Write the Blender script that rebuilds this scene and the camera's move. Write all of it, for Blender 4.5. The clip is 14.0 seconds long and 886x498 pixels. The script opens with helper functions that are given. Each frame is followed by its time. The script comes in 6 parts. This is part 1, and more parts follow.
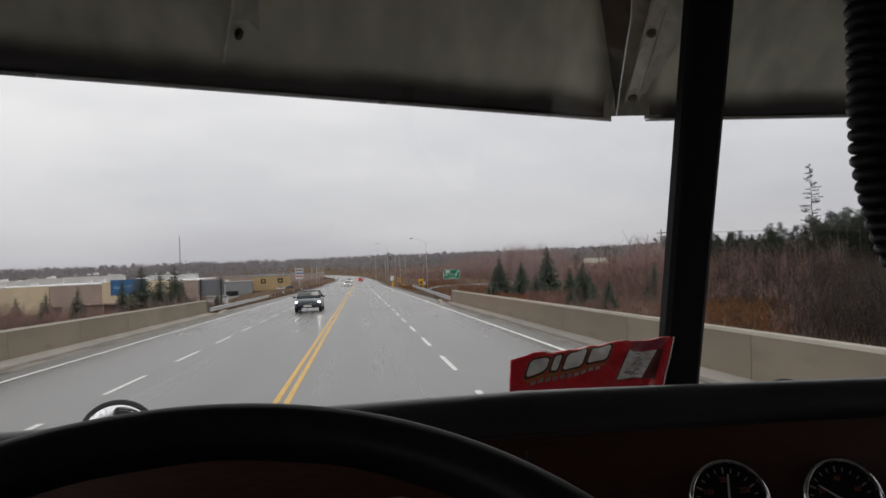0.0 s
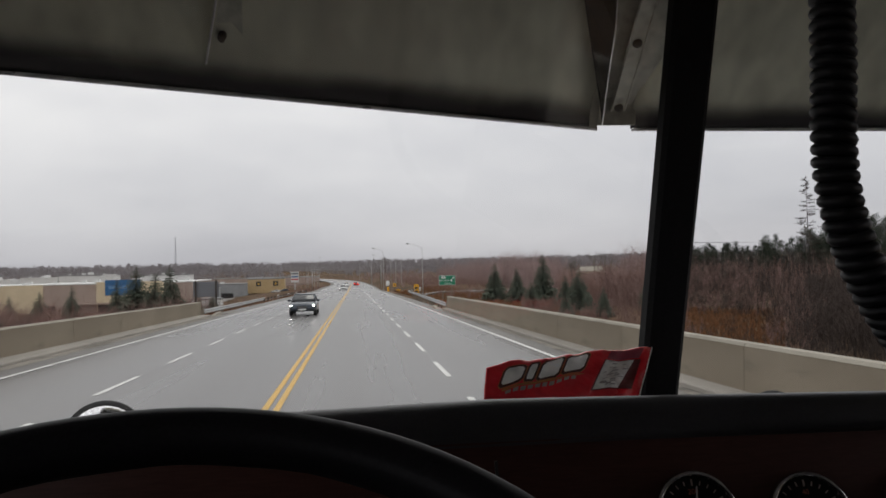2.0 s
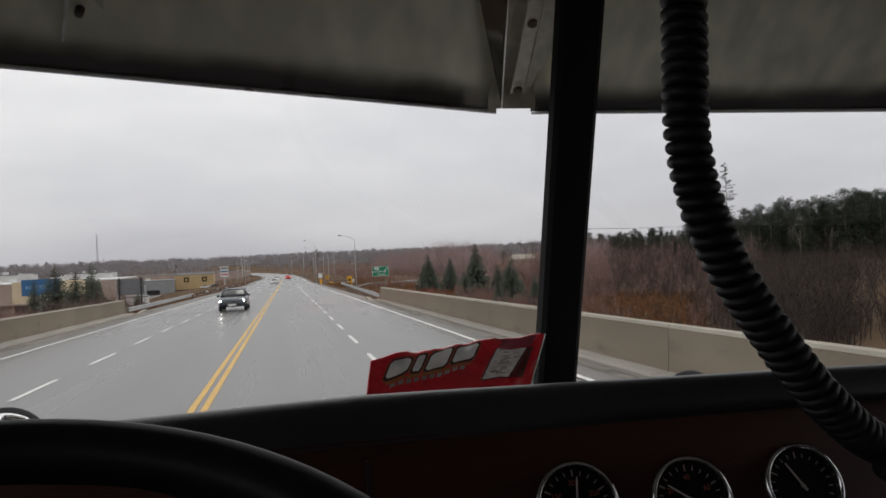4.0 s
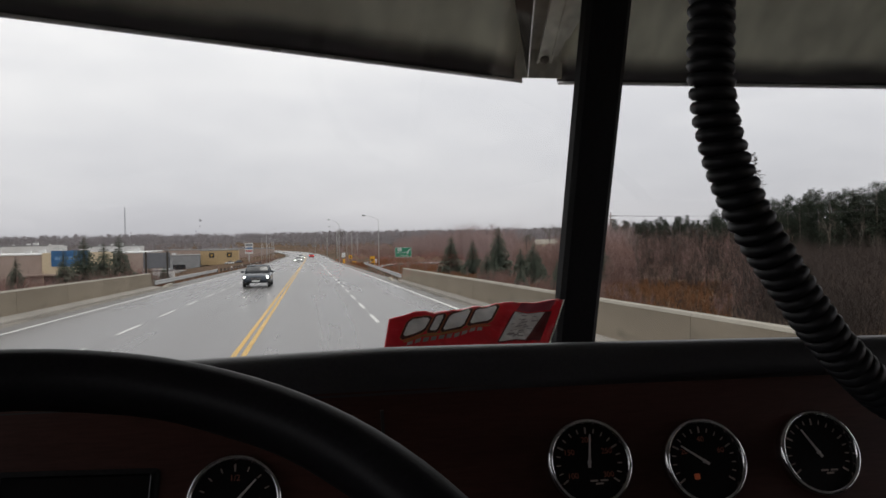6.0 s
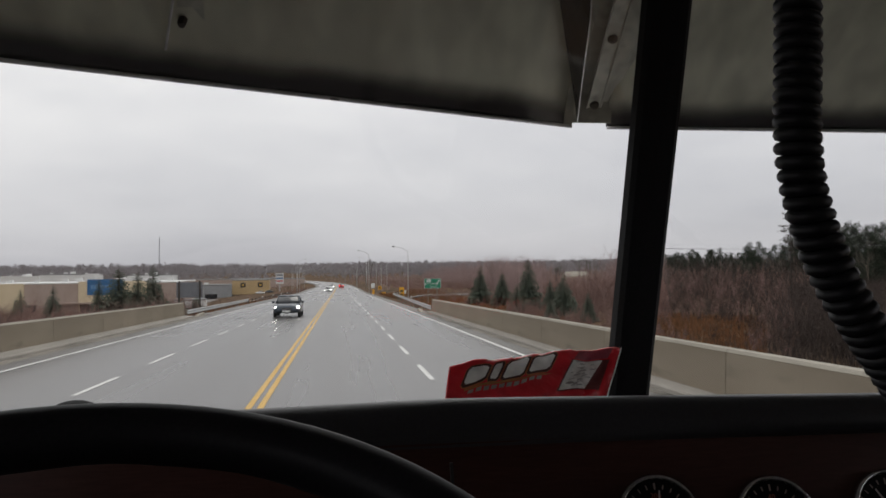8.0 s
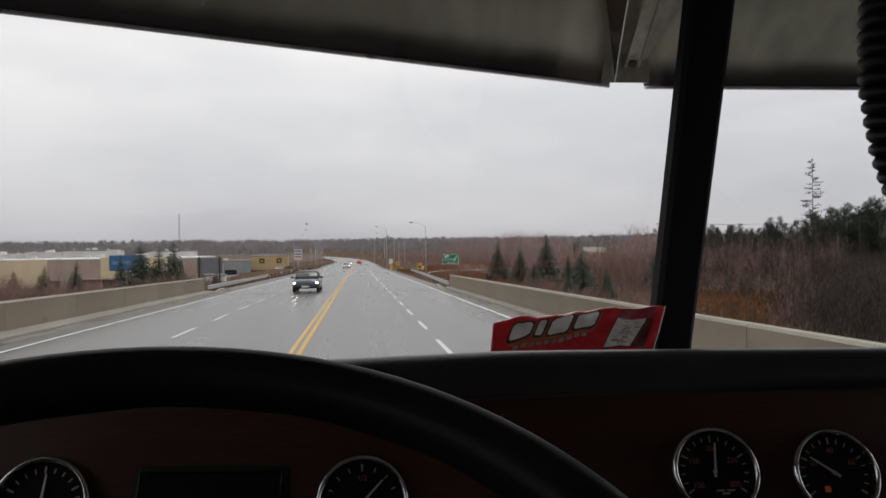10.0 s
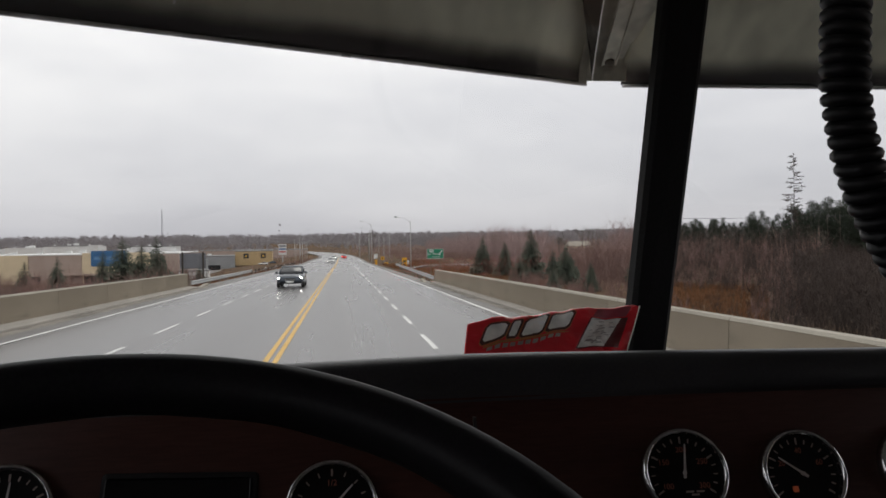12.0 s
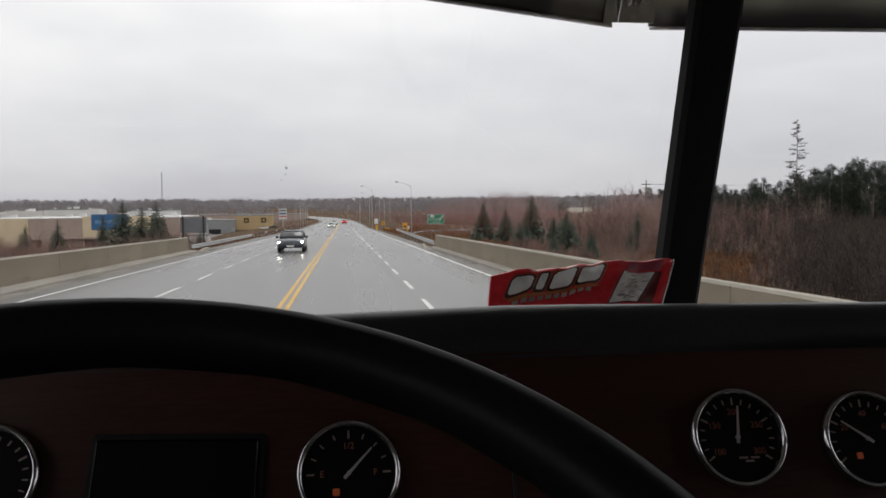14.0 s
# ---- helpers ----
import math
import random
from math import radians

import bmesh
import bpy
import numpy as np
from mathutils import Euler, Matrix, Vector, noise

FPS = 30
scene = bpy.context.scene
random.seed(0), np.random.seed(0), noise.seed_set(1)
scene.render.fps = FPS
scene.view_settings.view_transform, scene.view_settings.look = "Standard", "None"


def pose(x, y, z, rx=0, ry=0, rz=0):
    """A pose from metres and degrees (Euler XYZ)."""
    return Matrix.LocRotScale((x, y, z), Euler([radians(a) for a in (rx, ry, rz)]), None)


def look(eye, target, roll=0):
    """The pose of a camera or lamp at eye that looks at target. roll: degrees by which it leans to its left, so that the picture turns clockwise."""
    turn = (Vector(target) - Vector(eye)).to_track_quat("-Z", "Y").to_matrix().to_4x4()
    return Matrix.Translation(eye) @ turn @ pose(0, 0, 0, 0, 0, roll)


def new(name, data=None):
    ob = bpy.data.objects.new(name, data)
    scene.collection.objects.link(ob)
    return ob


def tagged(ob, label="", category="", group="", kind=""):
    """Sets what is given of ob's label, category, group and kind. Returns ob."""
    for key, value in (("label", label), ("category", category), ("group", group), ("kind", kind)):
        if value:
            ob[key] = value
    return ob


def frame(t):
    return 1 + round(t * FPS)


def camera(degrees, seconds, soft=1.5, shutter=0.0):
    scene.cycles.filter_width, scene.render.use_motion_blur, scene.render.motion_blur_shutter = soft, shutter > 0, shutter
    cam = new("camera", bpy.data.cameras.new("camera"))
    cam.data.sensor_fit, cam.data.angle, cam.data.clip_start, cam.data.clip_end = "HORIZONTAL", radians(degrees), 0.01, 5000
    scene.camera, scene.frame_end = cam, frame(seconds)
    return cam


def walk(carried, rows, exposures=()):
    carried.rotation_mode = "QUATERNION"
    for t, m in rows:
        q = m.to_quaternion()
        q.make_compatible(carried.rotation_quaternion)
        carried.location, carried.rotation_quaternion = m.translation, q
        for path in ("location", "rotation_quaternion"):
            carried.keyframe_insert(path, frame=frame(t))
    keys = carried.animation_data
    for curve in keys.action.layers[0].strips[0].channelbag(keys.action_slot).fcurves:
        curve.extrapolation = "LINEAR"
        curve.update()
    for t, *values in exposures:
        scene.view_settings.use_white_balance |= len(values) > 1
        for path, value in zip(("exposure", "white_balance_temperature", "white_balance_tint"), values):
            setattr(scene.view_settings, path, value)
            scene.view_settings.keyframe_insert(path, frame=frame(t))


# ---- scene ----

# ---------------------------------------------------------------- camera and its path
EYE = 2.15          # eye height over the road
AT, FALL = 64.0, 0.0155   # the truck's place along the road, and the road's fall
BASE = EYE - FALL * AT
CAB = pose(-0.107, AT, BASE, -0.63, 0, -0.60)   # the cab's axes: the driver's eye, nose down with the road
cam = camera(62.0, 14.0, soft=1.6)
ROWS = [
    (0, -0.0320, -0.0400, 0.0363, -5.91, 1.67, -2.40),
    (0.5, -0.0224, -0.0388, 0.0269, -6.94, 1.49, -2.17),
    (1, -0.0303, -0.0533, 0.0286, -5.87, 1.56, -1.16),
    (1.5, -0.0402, -0.0514, 0.0296, -6.60, 2.14, -0.89),
    (2, -0.0126, -0.0403, 0.0364, -6.24, 2.11, -1.40),
    (2.5, 0.0159, -0.0299, 0.0319, -7.17, 0.78, -1.21),
    (3, 0.0457, -0.0154, 0.0319, -9.86, 0.52, -3.33),
    (3.2, 0.0427, -0.0142, 0.0435, -10.82, 0.36, -3.33),
    (5.3, 0.0446, 0.0027, 0.0100, -11.71, 2.84, -2.05),
    (5.5, 0.0401, 0.0052, 0.0139, -11.00, 0.58, -0.38),
    (6, 0.0449, -0.0136, 0.0106, -9.62, -0.12, -1.15),
    (6.5, 0.0252, -0.0025, 0.0192, -10.09, 1.71, -1.46),
    (7, 0.0062, 0.0034, 0.0185, -8.66, 2.11, 0.83),
    (7.5, 0.0055, -0.0010, 0.0280, -7.89, 2.24, 0.06),
    (8, 0.0128, -0.0184, 0.0282, -7.36, 2.35, -0.74),
    (8.5, 0.0070, -0.0003, 0.0031, -6.69, 0.78, -0.68),
    (8.7, -0.0072, 0.0051, 0.0227, -7.65, 0.55, -1.01),
    (10.8, -0.0123, -0.0112, 0.0021, -5.19, 0.30, -0.65),
    (11, -0.0036, -0.0056, 0.0106, -5.63, 0.02, -0.92),
    (11.5, -0.0119, -0.0026, 0.0066, -6.72, 0.39, -1.50),
    (12, -0.0008, -0.0049, 0.0150, -7.16, 0.05, -0.93),
    (12.5, -0.0032, 0.0089, 0.0066, -7.84, 0.29, -0.90),
    (13, -0.0096, 0.0142, 0.0098, -7.87, 1.22, -0.47),
    (13.5, -0.0128, 0.0285, 0.0114, -7.12, 0.55, -0.64),
    (14, -0.0126, 0.0565, -0.0029, -7.12, -2.63, -0.61),
]
walk(cam, [(t, CAB @ pose(x, y, z, 90 + pitch, -roll, yaw)) for t, x, y, z, yaw, pitch, roll in ROWS],
     [(0.0, 0.07), (3.2, 0.08), (5.3, 0.18), (7.2, 0.18), (7.8, 0.08), (8.7, 0.06), (10.8, 0.16), (12.0, 0.21), (12.5, 0.25), (14.0, 0.24)])

# ---------------------------------------------------------------- light: overcast sky and a weak, wide sun
SUN_ELEV, SUN_TURN = 48.0, 20.0
world = bpy.data.worlds.new("overcast")
scene.world = world
world.use_nodes = True
wn, wl = world.node_tree.nodes, world.node_tree.links
wn.clear()
w_out, w_bg = wn.new("ShaderNodeOutputWorld"), wn.new("ShaderNodeBackground")
w_sky = wn.new("ShaderNodeTexSky")
w_sky.sky_type, w_sky.sun_disc = "NISHITA", False
w_sky.sun_elevation, w_sky.sun_rotation = radians(SUN_ELEV), radians(SUN_TURN)
w_tc, w_map, w_noise, w_ramp = wn.new("ShaderNodeTexCoord"), wn.new("ShaderNodeMapping"), wn.new("ShaderNodeTexNoise"), wn.new("ShaderNodeValToRGB")
w_map.inputs["Scale"].default_value = (1.0, 1.0, 3.4)
w_map.inputs["Location"].default_value = (0.3, 0.0, 0.15)
w_noise.inputs["Scale"].default_value, w_noise.inputs["Detail"].default_value, w_noise.inputs["Roughness"].default_value = 1.9, 5.0, 0.52
w_ramp.color_ramp.elements[0].position, w_ramp.color_ramp.elements[0].color = 0.36, (0.782, 0.763, 0.792, 1)
w_ramp.color_ramp.elements[1].position, w_ramp.color_ramp.elements[1].color = 0.62, (1.0, 0.967, 0.972, 1)
w_sep, w_hor = wn.new("ShaderNodeSeparateXYZ"), wn.new("ShaderNodeValToRGB")
w_hor.color_ramp.elements[0].position, w_hor.color_ramp.elements[0].color = 0.0, (0.535, 0.54, 0.585, 1)
w_hor.color_ramp.elements[1].position, w_hor.color_ramp.elements[1].color = 0.26, (1, 1, 1, 1)
w_mul = wn.new("ShaderNodeMix")
w_mul.data_type, w_mul.blend_type = "RGBA", "MULTIPLY"
w_mul.inputs["Factor"].default_value = 1.0
w_dim = wn.new("ShaderNodeVectorMath")
w_dim.operation = "SCALE"
w_dim.inputs["Scale"].default_value = 0.08
w_mix = wn.new("ShaderNodeMix")
w_mix.data_type = "RGBA"
w_mix.inputs["Factor"].default_value = 0.95
wl.new(w_tc.outputs["Generated"], w_map.inputs["Vector"])
wl.new(w_map.outputs["Vector"], w_noise.inputs["Vector"])
wl.new(w_noise.outputs["Fac"], w_ramp.inputs["Fac"])
wl.new(w_tc.outputs["Generated"], w_sep.inputs["Vector"])
wl.new(w_sep.outputs["Z"], w_hor.inputs["Fac"])
wl.new(w_ramp.outputs["Color"], w_mul.inputs["A"])
wl.new(w_hor.outputs["Color"], w_mul.inputs["B"])
wl.new(w_sky.outputs["Color"], w_dim.inputs[0])
wl.new(w_dim.outputs["Vector"], w_mix.inputs["A"])
wl.new(w_mul.outputs["Result"], w_mix.inputs["B"])
wl.new(w_mix.outputs["Result"], w_bg.inputs["Color"])
w_bg.inputs["Strength"].default_value = 1.05
wl.new(w_bg.outputs["Background"], w_out.inputs["Surface"])

sun_data = bpy.data.lights.new("sun", "SUN")
sun_data.energy, sun_data.angle, sun_data.color = 0.5, radians(30), (1.0, 0.97, 0.93)
sun = new("sun", sun_data)
sun.matrix_world = look((60 * math.sin(radians(SUN_TURN)), 60 * math.cos(radians(SUN_TURN)), 60), (0, 0, 0))


# ---------------------------------------------------------------- materials
def mix_node(nt, a, b, fac):
    m = nt.nodes.new("ShaderNodeMix")
    m.data_type = "RGBA"
    for sock, v in (("A", a), ("B", b), ("Factor", fac)):
        if isinstance(v, bpy.types.NodeSocket):
            nt.links.new(v, m.inputs[sock])
        elif sock == "Factor":
            m.inputs[sock].default_value = v
        else:
            m.inputs[sock].default_value = (*v, 1)
    return m.outputs["Result"]


def surf(name, c1, c2, scale=3.0, rough=0.6, metal=0.0, bump=0.15, fine=60.0, stretch=(1, 1, 1), vary=0.0, island=False, stain=None, spec=0.5):
    """Two scales of noise: broad patches from c1 to c2, fine grain, and relief; vary: lightness by object or island."""
    m = bpy.data.materials.new(name)
    m.use_nodes = True
    nt = m.node_tree
    b = nt.nodes["Principled BSDF"]
    tc, mp = nt.nodes.new("ShaderNodeTexCoord"), nt.nodes.new("ShaderNodeMapping")
    mp.inputs["Scale"].default_value = stretch
    nt.links.new(tc.outputs["Object"], mp.inputs["Vector"])
    n1, n2 = nt.nodes.new("ShaderNodeTexNoise"), nt.nodes.new("ShaderNodeTexNoise")
    n1.inputs["Scale"].default_value, n1.inputs["Detail"].default_value = scale, 4
    n2.inputs["Scale"].default_value, n2.inputs["Detail"].default_value = fine, 3
    nt.links.new(mp.outputs["Vector"], n1.inputs["Vector"])
    nt.links.new(mp.outputs["Vector"], n2.inputs["Vector"])
    r1 = nt.nodes.new("ShaderNodeMapRange")
    r1.inputs["From Min"].default_value, r1.inputs["From Max"].default_value = 0.32, 0.68
    nt.links.new(n1.outputs["Fac"], r1.inputs["Value"])
    col = mix_node(nt, c1, c2, r1.outputs["Result"])
    r2 = nt.nodes.new("ShaderNodeMapRange")
    r2.inputs["From Min"].default_value, r2.inputs["From Max"].default_value = 0.3, 0.7
    r2.inputs["To Min"].default_value, r2.inputs["To Max"].default_value = 0.82, 1.18
    nt.links.new(n2.outputs["Fac"], r2.inputs["Value"])
    sc = nt.nodes.new("ShaderNodeVectorMath")
    sc.operation = "SCALE"
    nt.links.new(col, sc.inputs[0])
    nt.links.new(r2.outputs["Result"], sc.inputs["Scale"])
    out = sc.outputs["Vector"]
    if vary:
        rnd = nt.nodes.new("ShaderNodeNewGeometry").outputs["Random Per Island"] if island else nt.nodes.new("ShaderNodeObjectInfo").outputs["Random"]
        r3 = nt.nodes.new("ShaderNodeMapRange")
        r3.inputs["To Min"].default_value, r3.inputs["To Max"].default_value = 1 - vary, 1 + vary
        nt.links.new(rnd, r3.inputs["Value"])
        s2 = nt.nodes.new("ShaderNodeVectorMath")
        s2.operation = "SCALE"
        nt.links.new(out, s2.inputs[0])
        nt.links.new(r3.outputs["Result"], s2.inputs["Scale"])
        out = s2.outputs["Vector"]
    if stain:
        sc_c, sc_scale, sc_lo, sc_hi = stain
        n3, r4 = nt.nodes.new("ShaderNodeTexNoise"), nt.nodes.new("ShaderNodeMapRange")
        n3.inputs["Scale"].default_value, n3.inputs["Detail"].default_value = sc_scale, 6
        nt.links.new(mp.outputs["Vector"], n3.inputs["Vector"])
        r4.inputs["From Min"].default_value, r4.inputs["From Max"].default_value = sc_lo, sc_hi
        nt.links.new(n3.outputs["Fac"], r4.inputs["Value"])
        out = mix_node(nt, out, sc_c, r4.outputs["Result"])
    nt.links.new(out, b.inputs["Base Color"])
    b.inputs["Metallic"].default_value = metal
    b.inputs["Specular IOR Level"].default_value = spec
    rr = nt.nodes.new("ShaderNodeMapRange")
    rr.inputs["To Min"].default_value, rr.inputs["To Max"].default_value = max(0.03, rough - 0.1), min(1.0, rough + 0.1)
    nt.links.new(n1.outputs["Fac"], rr.inputs["Value"])
    nt.links.new(rr.outputs["Result"], b.inputs["Roughness"])
    if bump:
        bp = nt.nodes.new("ShaderNodeBump")
        bp.inputs["Strength"].default_value, bp.inputs["Distance"].default_value = bump, 0.6 / fine
        nt.links.new(n2.outputs["Fac"], bp.inputs["Height"])
        nt.links.new(bp.outputs["Normal"], b.inputs["Normal"])
    return m


def edge_shaded(m, dirt, full, none):
    """Shade painted along an edge: darken m to 'dirt' up to 'full' metres from it (the UV map's v), fading out unevenly
    to 'none'.
    """
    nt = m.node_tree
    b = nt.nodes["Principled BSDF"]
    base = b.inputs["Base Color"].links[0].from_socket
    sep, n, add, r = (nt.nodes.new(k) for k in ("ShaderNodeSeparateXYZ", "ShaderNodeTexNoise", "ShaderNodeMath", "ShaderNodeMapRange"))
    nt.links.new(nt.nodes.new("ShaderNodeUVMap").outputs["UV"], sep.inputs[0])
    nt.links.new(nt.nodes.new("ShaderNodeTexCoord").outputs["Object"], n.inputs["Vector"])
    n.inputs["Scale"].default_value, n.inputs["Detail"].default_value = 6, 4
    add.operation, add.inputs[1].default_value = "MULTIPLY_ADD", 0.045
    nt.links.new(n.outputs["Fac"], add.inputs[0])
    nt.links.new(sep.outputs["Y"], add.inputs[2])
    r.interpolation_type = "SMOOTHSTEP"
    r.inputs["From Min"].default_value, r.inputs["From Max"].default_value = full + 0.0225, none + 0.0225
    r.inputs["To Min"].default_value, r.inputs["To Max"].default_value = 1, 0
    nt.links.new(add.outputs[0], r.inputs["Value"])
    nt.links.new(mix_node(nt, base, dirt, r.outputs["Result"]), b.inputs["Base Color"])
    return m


def lamp_mat(name, color, strength):
    m = bpy.data.materials.new(name)
    m.use_nodes = True
    b = m.node_tree.nodes["Principled BSDF"]
    b.inputs["Base Color"].default_value = (*color, 1)
    b.inputs["Emission Color"].default_value = (*color, 1)
    b.inputs["Emission Strength"].default_value = strength
    return m


def glass_mat(name, gloss=0.035, tint=(0.97, 0.98, 0.97)):
    m = bpy.data.materials.new(name)
    m.use_nodes = True
    nt = m.node_tree
    nt.nodes.clear()
    o, mx = nt.nodes.new("ShaderNodeOutputMaterial"), nt.nodes.new("ShaderNodeMixShader")
    tr, gl = nt.nodes.new("ShaderNodeBsdfTransparent"), nt.nodes.new("ShaderNodeBsdfGlossy")
    tr.inputs["Color"].default_value = (*tint, 1)
    gl.inputs["Roughness"].default_value = 0.02
    mx.inputs["Fac"].default_value = gloss
    nt.links.new(tr.outputs[0], mx.inputs[1])
    nt.links.new(gl.outputs[0], mx.inputs[2])
    nt.links.new(mx.outputs[0], o.inputs["Surface"])
    return m


M = {}
M["asphalt"] = surf("asphalt", (0.072, 0.068, 0.065), (0.108, 0.102, 0.098), 0.8, 0.285, 0, 0.03, 90, (1, 0.035, 1), stain=((0.082, 0.080, 0.079), 1.6, 0.56, 0.74))
M["shoulder"] = surf("worn shoulder asphalt", (0.115, 0.110, 0.104), (0.165, 0.155, 0.145), 0.5, 0.6, 0, 0.4, 70, (1, 0.3, 1), stain=((0.09, 0.085, 0.08), 0.6, 0.55, 0.75))
M["grit"] = surf("pale sand and grit", (0.30, 0.275, 0.24), (0.21, 0.195, 0.17), 1.5, 0.95, 0, 0.6, 60, (1, 0.3, 1), stain=((0.12, 0.112, 0.10), 1.3, 0.52, 0.68), spec=0.1)
M["white_paint"] = surf("white road paint", (0.74, 0.74, 0.72), (0.58, 0.58, 0.56), 3, 0.55, 0, 0.3, 80, stain=((0.30, 0.30, 0.29), 9, 0.60, 0.74))
M["yellow_paint"] = surf("yellow road paint", (0.66, 0.40, 0.07), (0.54, 0.32, 0.06), 3, 0.55, 0, 0.3, 80, stain=((0.24, 0.19, 0.11), 9, 0.60, 0.76))
M["tar"] = surf("tar seal", (0.035, 0.034, 0.033), (0.055, 0.053, 0.051), 5, 0.75, 0, 0.3, 60, spec=0.2)
M["concrete"] = surf("weathered concrete", (0.225, 0.190, 0.145), (0.275, 0.236, 0.182), 0.7, 0.85, 0, 0.4, 45, (1, 0.5, 2.2), vary=0.07, stain=((0.15, 0.132, 0.105), 1.1, 0.60, 0.8), spec=0.12)
M["kerb"] = surf("dusty concrete kerb", (0.30, 0.28, 0.25), (0.37, 0.345, 0.305), 0.8, 0.9, 0, 0.4, 45, (1, 0.5, 1), vary=0.05, stain=((0.19, 0.175, 0.155), 1.2, 0.58, 0.78), spec=0.1)
M["coping"] = surf("pale concrete edge", (0.36, 0.335, 0.28), (0.30, 0.275, 0.23), 0.9, 0.85, 0, 0.4, 45, vary=0.05, spec=0.12)
M["galv"] = surf("galvanised steel", (0.36, 0.37, 0.37), (0.48, 0.49, 0.49), 2.5, 0.42, 0.75, 0.1, 120, vary=0.08)
M["post_wood"] = surf("weathered wood", (0.16, 0.13, 0.10), (0.24, 0.20, 0.16), 4, 0.85, 0, 0.5, 40, (1, 1, 0.2), vary=0.2)
M["dark_post"] = surf("dark treated wood", (0.04, 0.035, 0.03), (0.07, 0.06, 0.05), 4, 0.8, 0, 0.4, 40, (1, 1, 0.2))
M["grass"] = surf("dry grass", (0.112, 0.074, 0.047), (0.152, 0.098, 0.060), 0.09, 0.95, 0, 0.8, 6, spec=0.05, stain=((0.070, 0.054, 0.038), 0.05, 0.48, 0.66))
M["blade"] = surf("dry grass blades", (0.25, 0.125, 0.062), (0.18, 0.092, 0.046), 2, 0.9, 0, 0, 30, vary=0.3, island=True, spec=0.12)
M["twig"] = surf("bare twigs", (0.215, 0.142, 0.126), (0.29, 0.185, 0.160), 0.05, 0.9, 0, 0, 4, vary=0.35, island=True, spec=0.12)
M["bark"] = surf("grey bark", (0.10, 0.085, 0.07), (0.17, 0.15, 0.13), 5, 0.9, 0, 0.5, 30, (1, 1, 0.3), vary=0.2, spec=0.12)
M["spruce"] = surf("spruce needles", (0.098, 0.118, 0.092), (0.130, 0.148, 0.114), 1.2, 0.9, 0, 0, 20, vary=0.15, island=True, spec=0.06)
M["pine"] = surf("pine needles", (0.034, 0.045, 0.032), (0.054, 0.064, 0.045), 0.6, 0.8, 0, 0, 15, vary=0.3, island=True, spec=0.12)
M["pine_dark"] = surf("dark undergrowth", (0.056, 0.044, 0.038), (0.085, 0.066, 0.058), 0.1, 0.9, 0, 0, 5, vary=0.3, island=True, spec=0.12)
M["twig_grey"] = surf("grey bare branches", (0.28, 0.205, 0.195), (0.37, 0.275, 0.26), 0.08, 0.9, 0, 0, 4, vary=0.35, island=True, spec=0.12)
# base colour lightened to carry the haze of distance
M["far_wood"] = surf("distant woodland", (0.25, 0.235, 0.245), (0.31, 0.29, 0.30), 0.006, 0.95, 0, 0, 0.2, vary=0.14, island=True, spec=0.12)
M["cab_black"] = surf("black vinyl", (0.019, 0.0185, 0.021), (0.026, 0.025, 0.028), 6, 0.40, 0, 0.12, 420, spec=0.45)
M["cab_trim"] = surf("dark cab lining", (0.016, 0.015, 0.015), (0.022, 0.021, 0.02), 3, 0.8, 0, 0.2, 200)
M["pillar_black"] = surf("black pillar trim", (0.010, 0.010, 0.011), (0.014, 0.014, 0.015), 6, 0.75, 0, 0.15, 300, spec=0.25)
M["wheel_black"] = surf("black wheel leather", (0.0095, 0.009, 0.0105), (0.014, 0.0135, 0.0150), 9, 0.45, 0, 0.05, 380, spec=0.10)
M["wood_panel"] = surf("dark woodgrain panel", (0.037, 0.0150, 0.0125), (0.057, 0.0225, 0.0175), 4, 0.45, 0, 0.05, 90, (0.6, 4, 6), spec=0.2)
M["gauge_black"] = surf("matt black dial", (0.005, 0.0045, 0.0045), (0.008, 0.007, 0.007), 20, 0.75, 0, 0.05, 300, spec=0.15)
M["chrome"] = surf("chrome", (0.58, 0.58, 0.59), (0.72, 0.72, 0.73), 8, 0.13, 1.0, 0.02, 200)
M["needle"] = surf("pale needle", (0.44, 0.40, 0.38), (0.52, 0.48, 0.46), 30, 0.5, 0, 0)
M["dial_mark"] = surf("pale dial marks", (0.24, 0.19, 0.165), (0.30, 0.245, 0.215), 30, 0.5, 0, 0)
M["dial_orange"] = surf("orange dial print", (0.27, 0.082, 0.048), (0.32, 0.10, 0.06), 30, 0.5, 0, 0)
M["dial_lamp"] = lamp_mat("amber dial lamp", (0.55, 0.12, 0.04), 0.05)
M["screen"] = surf("dark display glass", (0.004, 0.004, 0.005), (0.006, 0.006, 0.007), 5, 0.15, 0, 0)
# stains are grime; the dark lower border is shade put into the colour
M["visor"] = edge_shaded(surf("grimy visor underside", (0.65, 0.63, 0.515), (0.74, 0.72, 0.60), 0.9, 0.48, 0.36, 0.012, 22, (1.4, 0.7, 0.7), stain=((0.48, 0.455, 0.38), 2.2, 0.52, 0.75)), (0.080, 0.071, 0.077), 0.014, 0.050)
# near-black: the shade on the gusset's side is put into its colour
M["gusset"] = surf("dark gusset metal", (0.012, 0.011, 0.011), (0.018, 0.017, 0.017), 6, 0.8, 0.0, 0.1, 60, spec=0.15)
M["visor_edge"] = surf("bright rolled edge", (0.80, 0.77, 0.81), (0.88, 0.86, 0.88), 6, 0.3, 0.6, 0.05, 60)
M["bracket"] = surf("pale metal bracket", (0.40, 0.385, 0.335), (0.49, 0.47, 0.41), 9, 0.5, 0.3, 0.05, 70, stain=((0.30, 0.28, 0.25), 30, 0.6, 0.75))
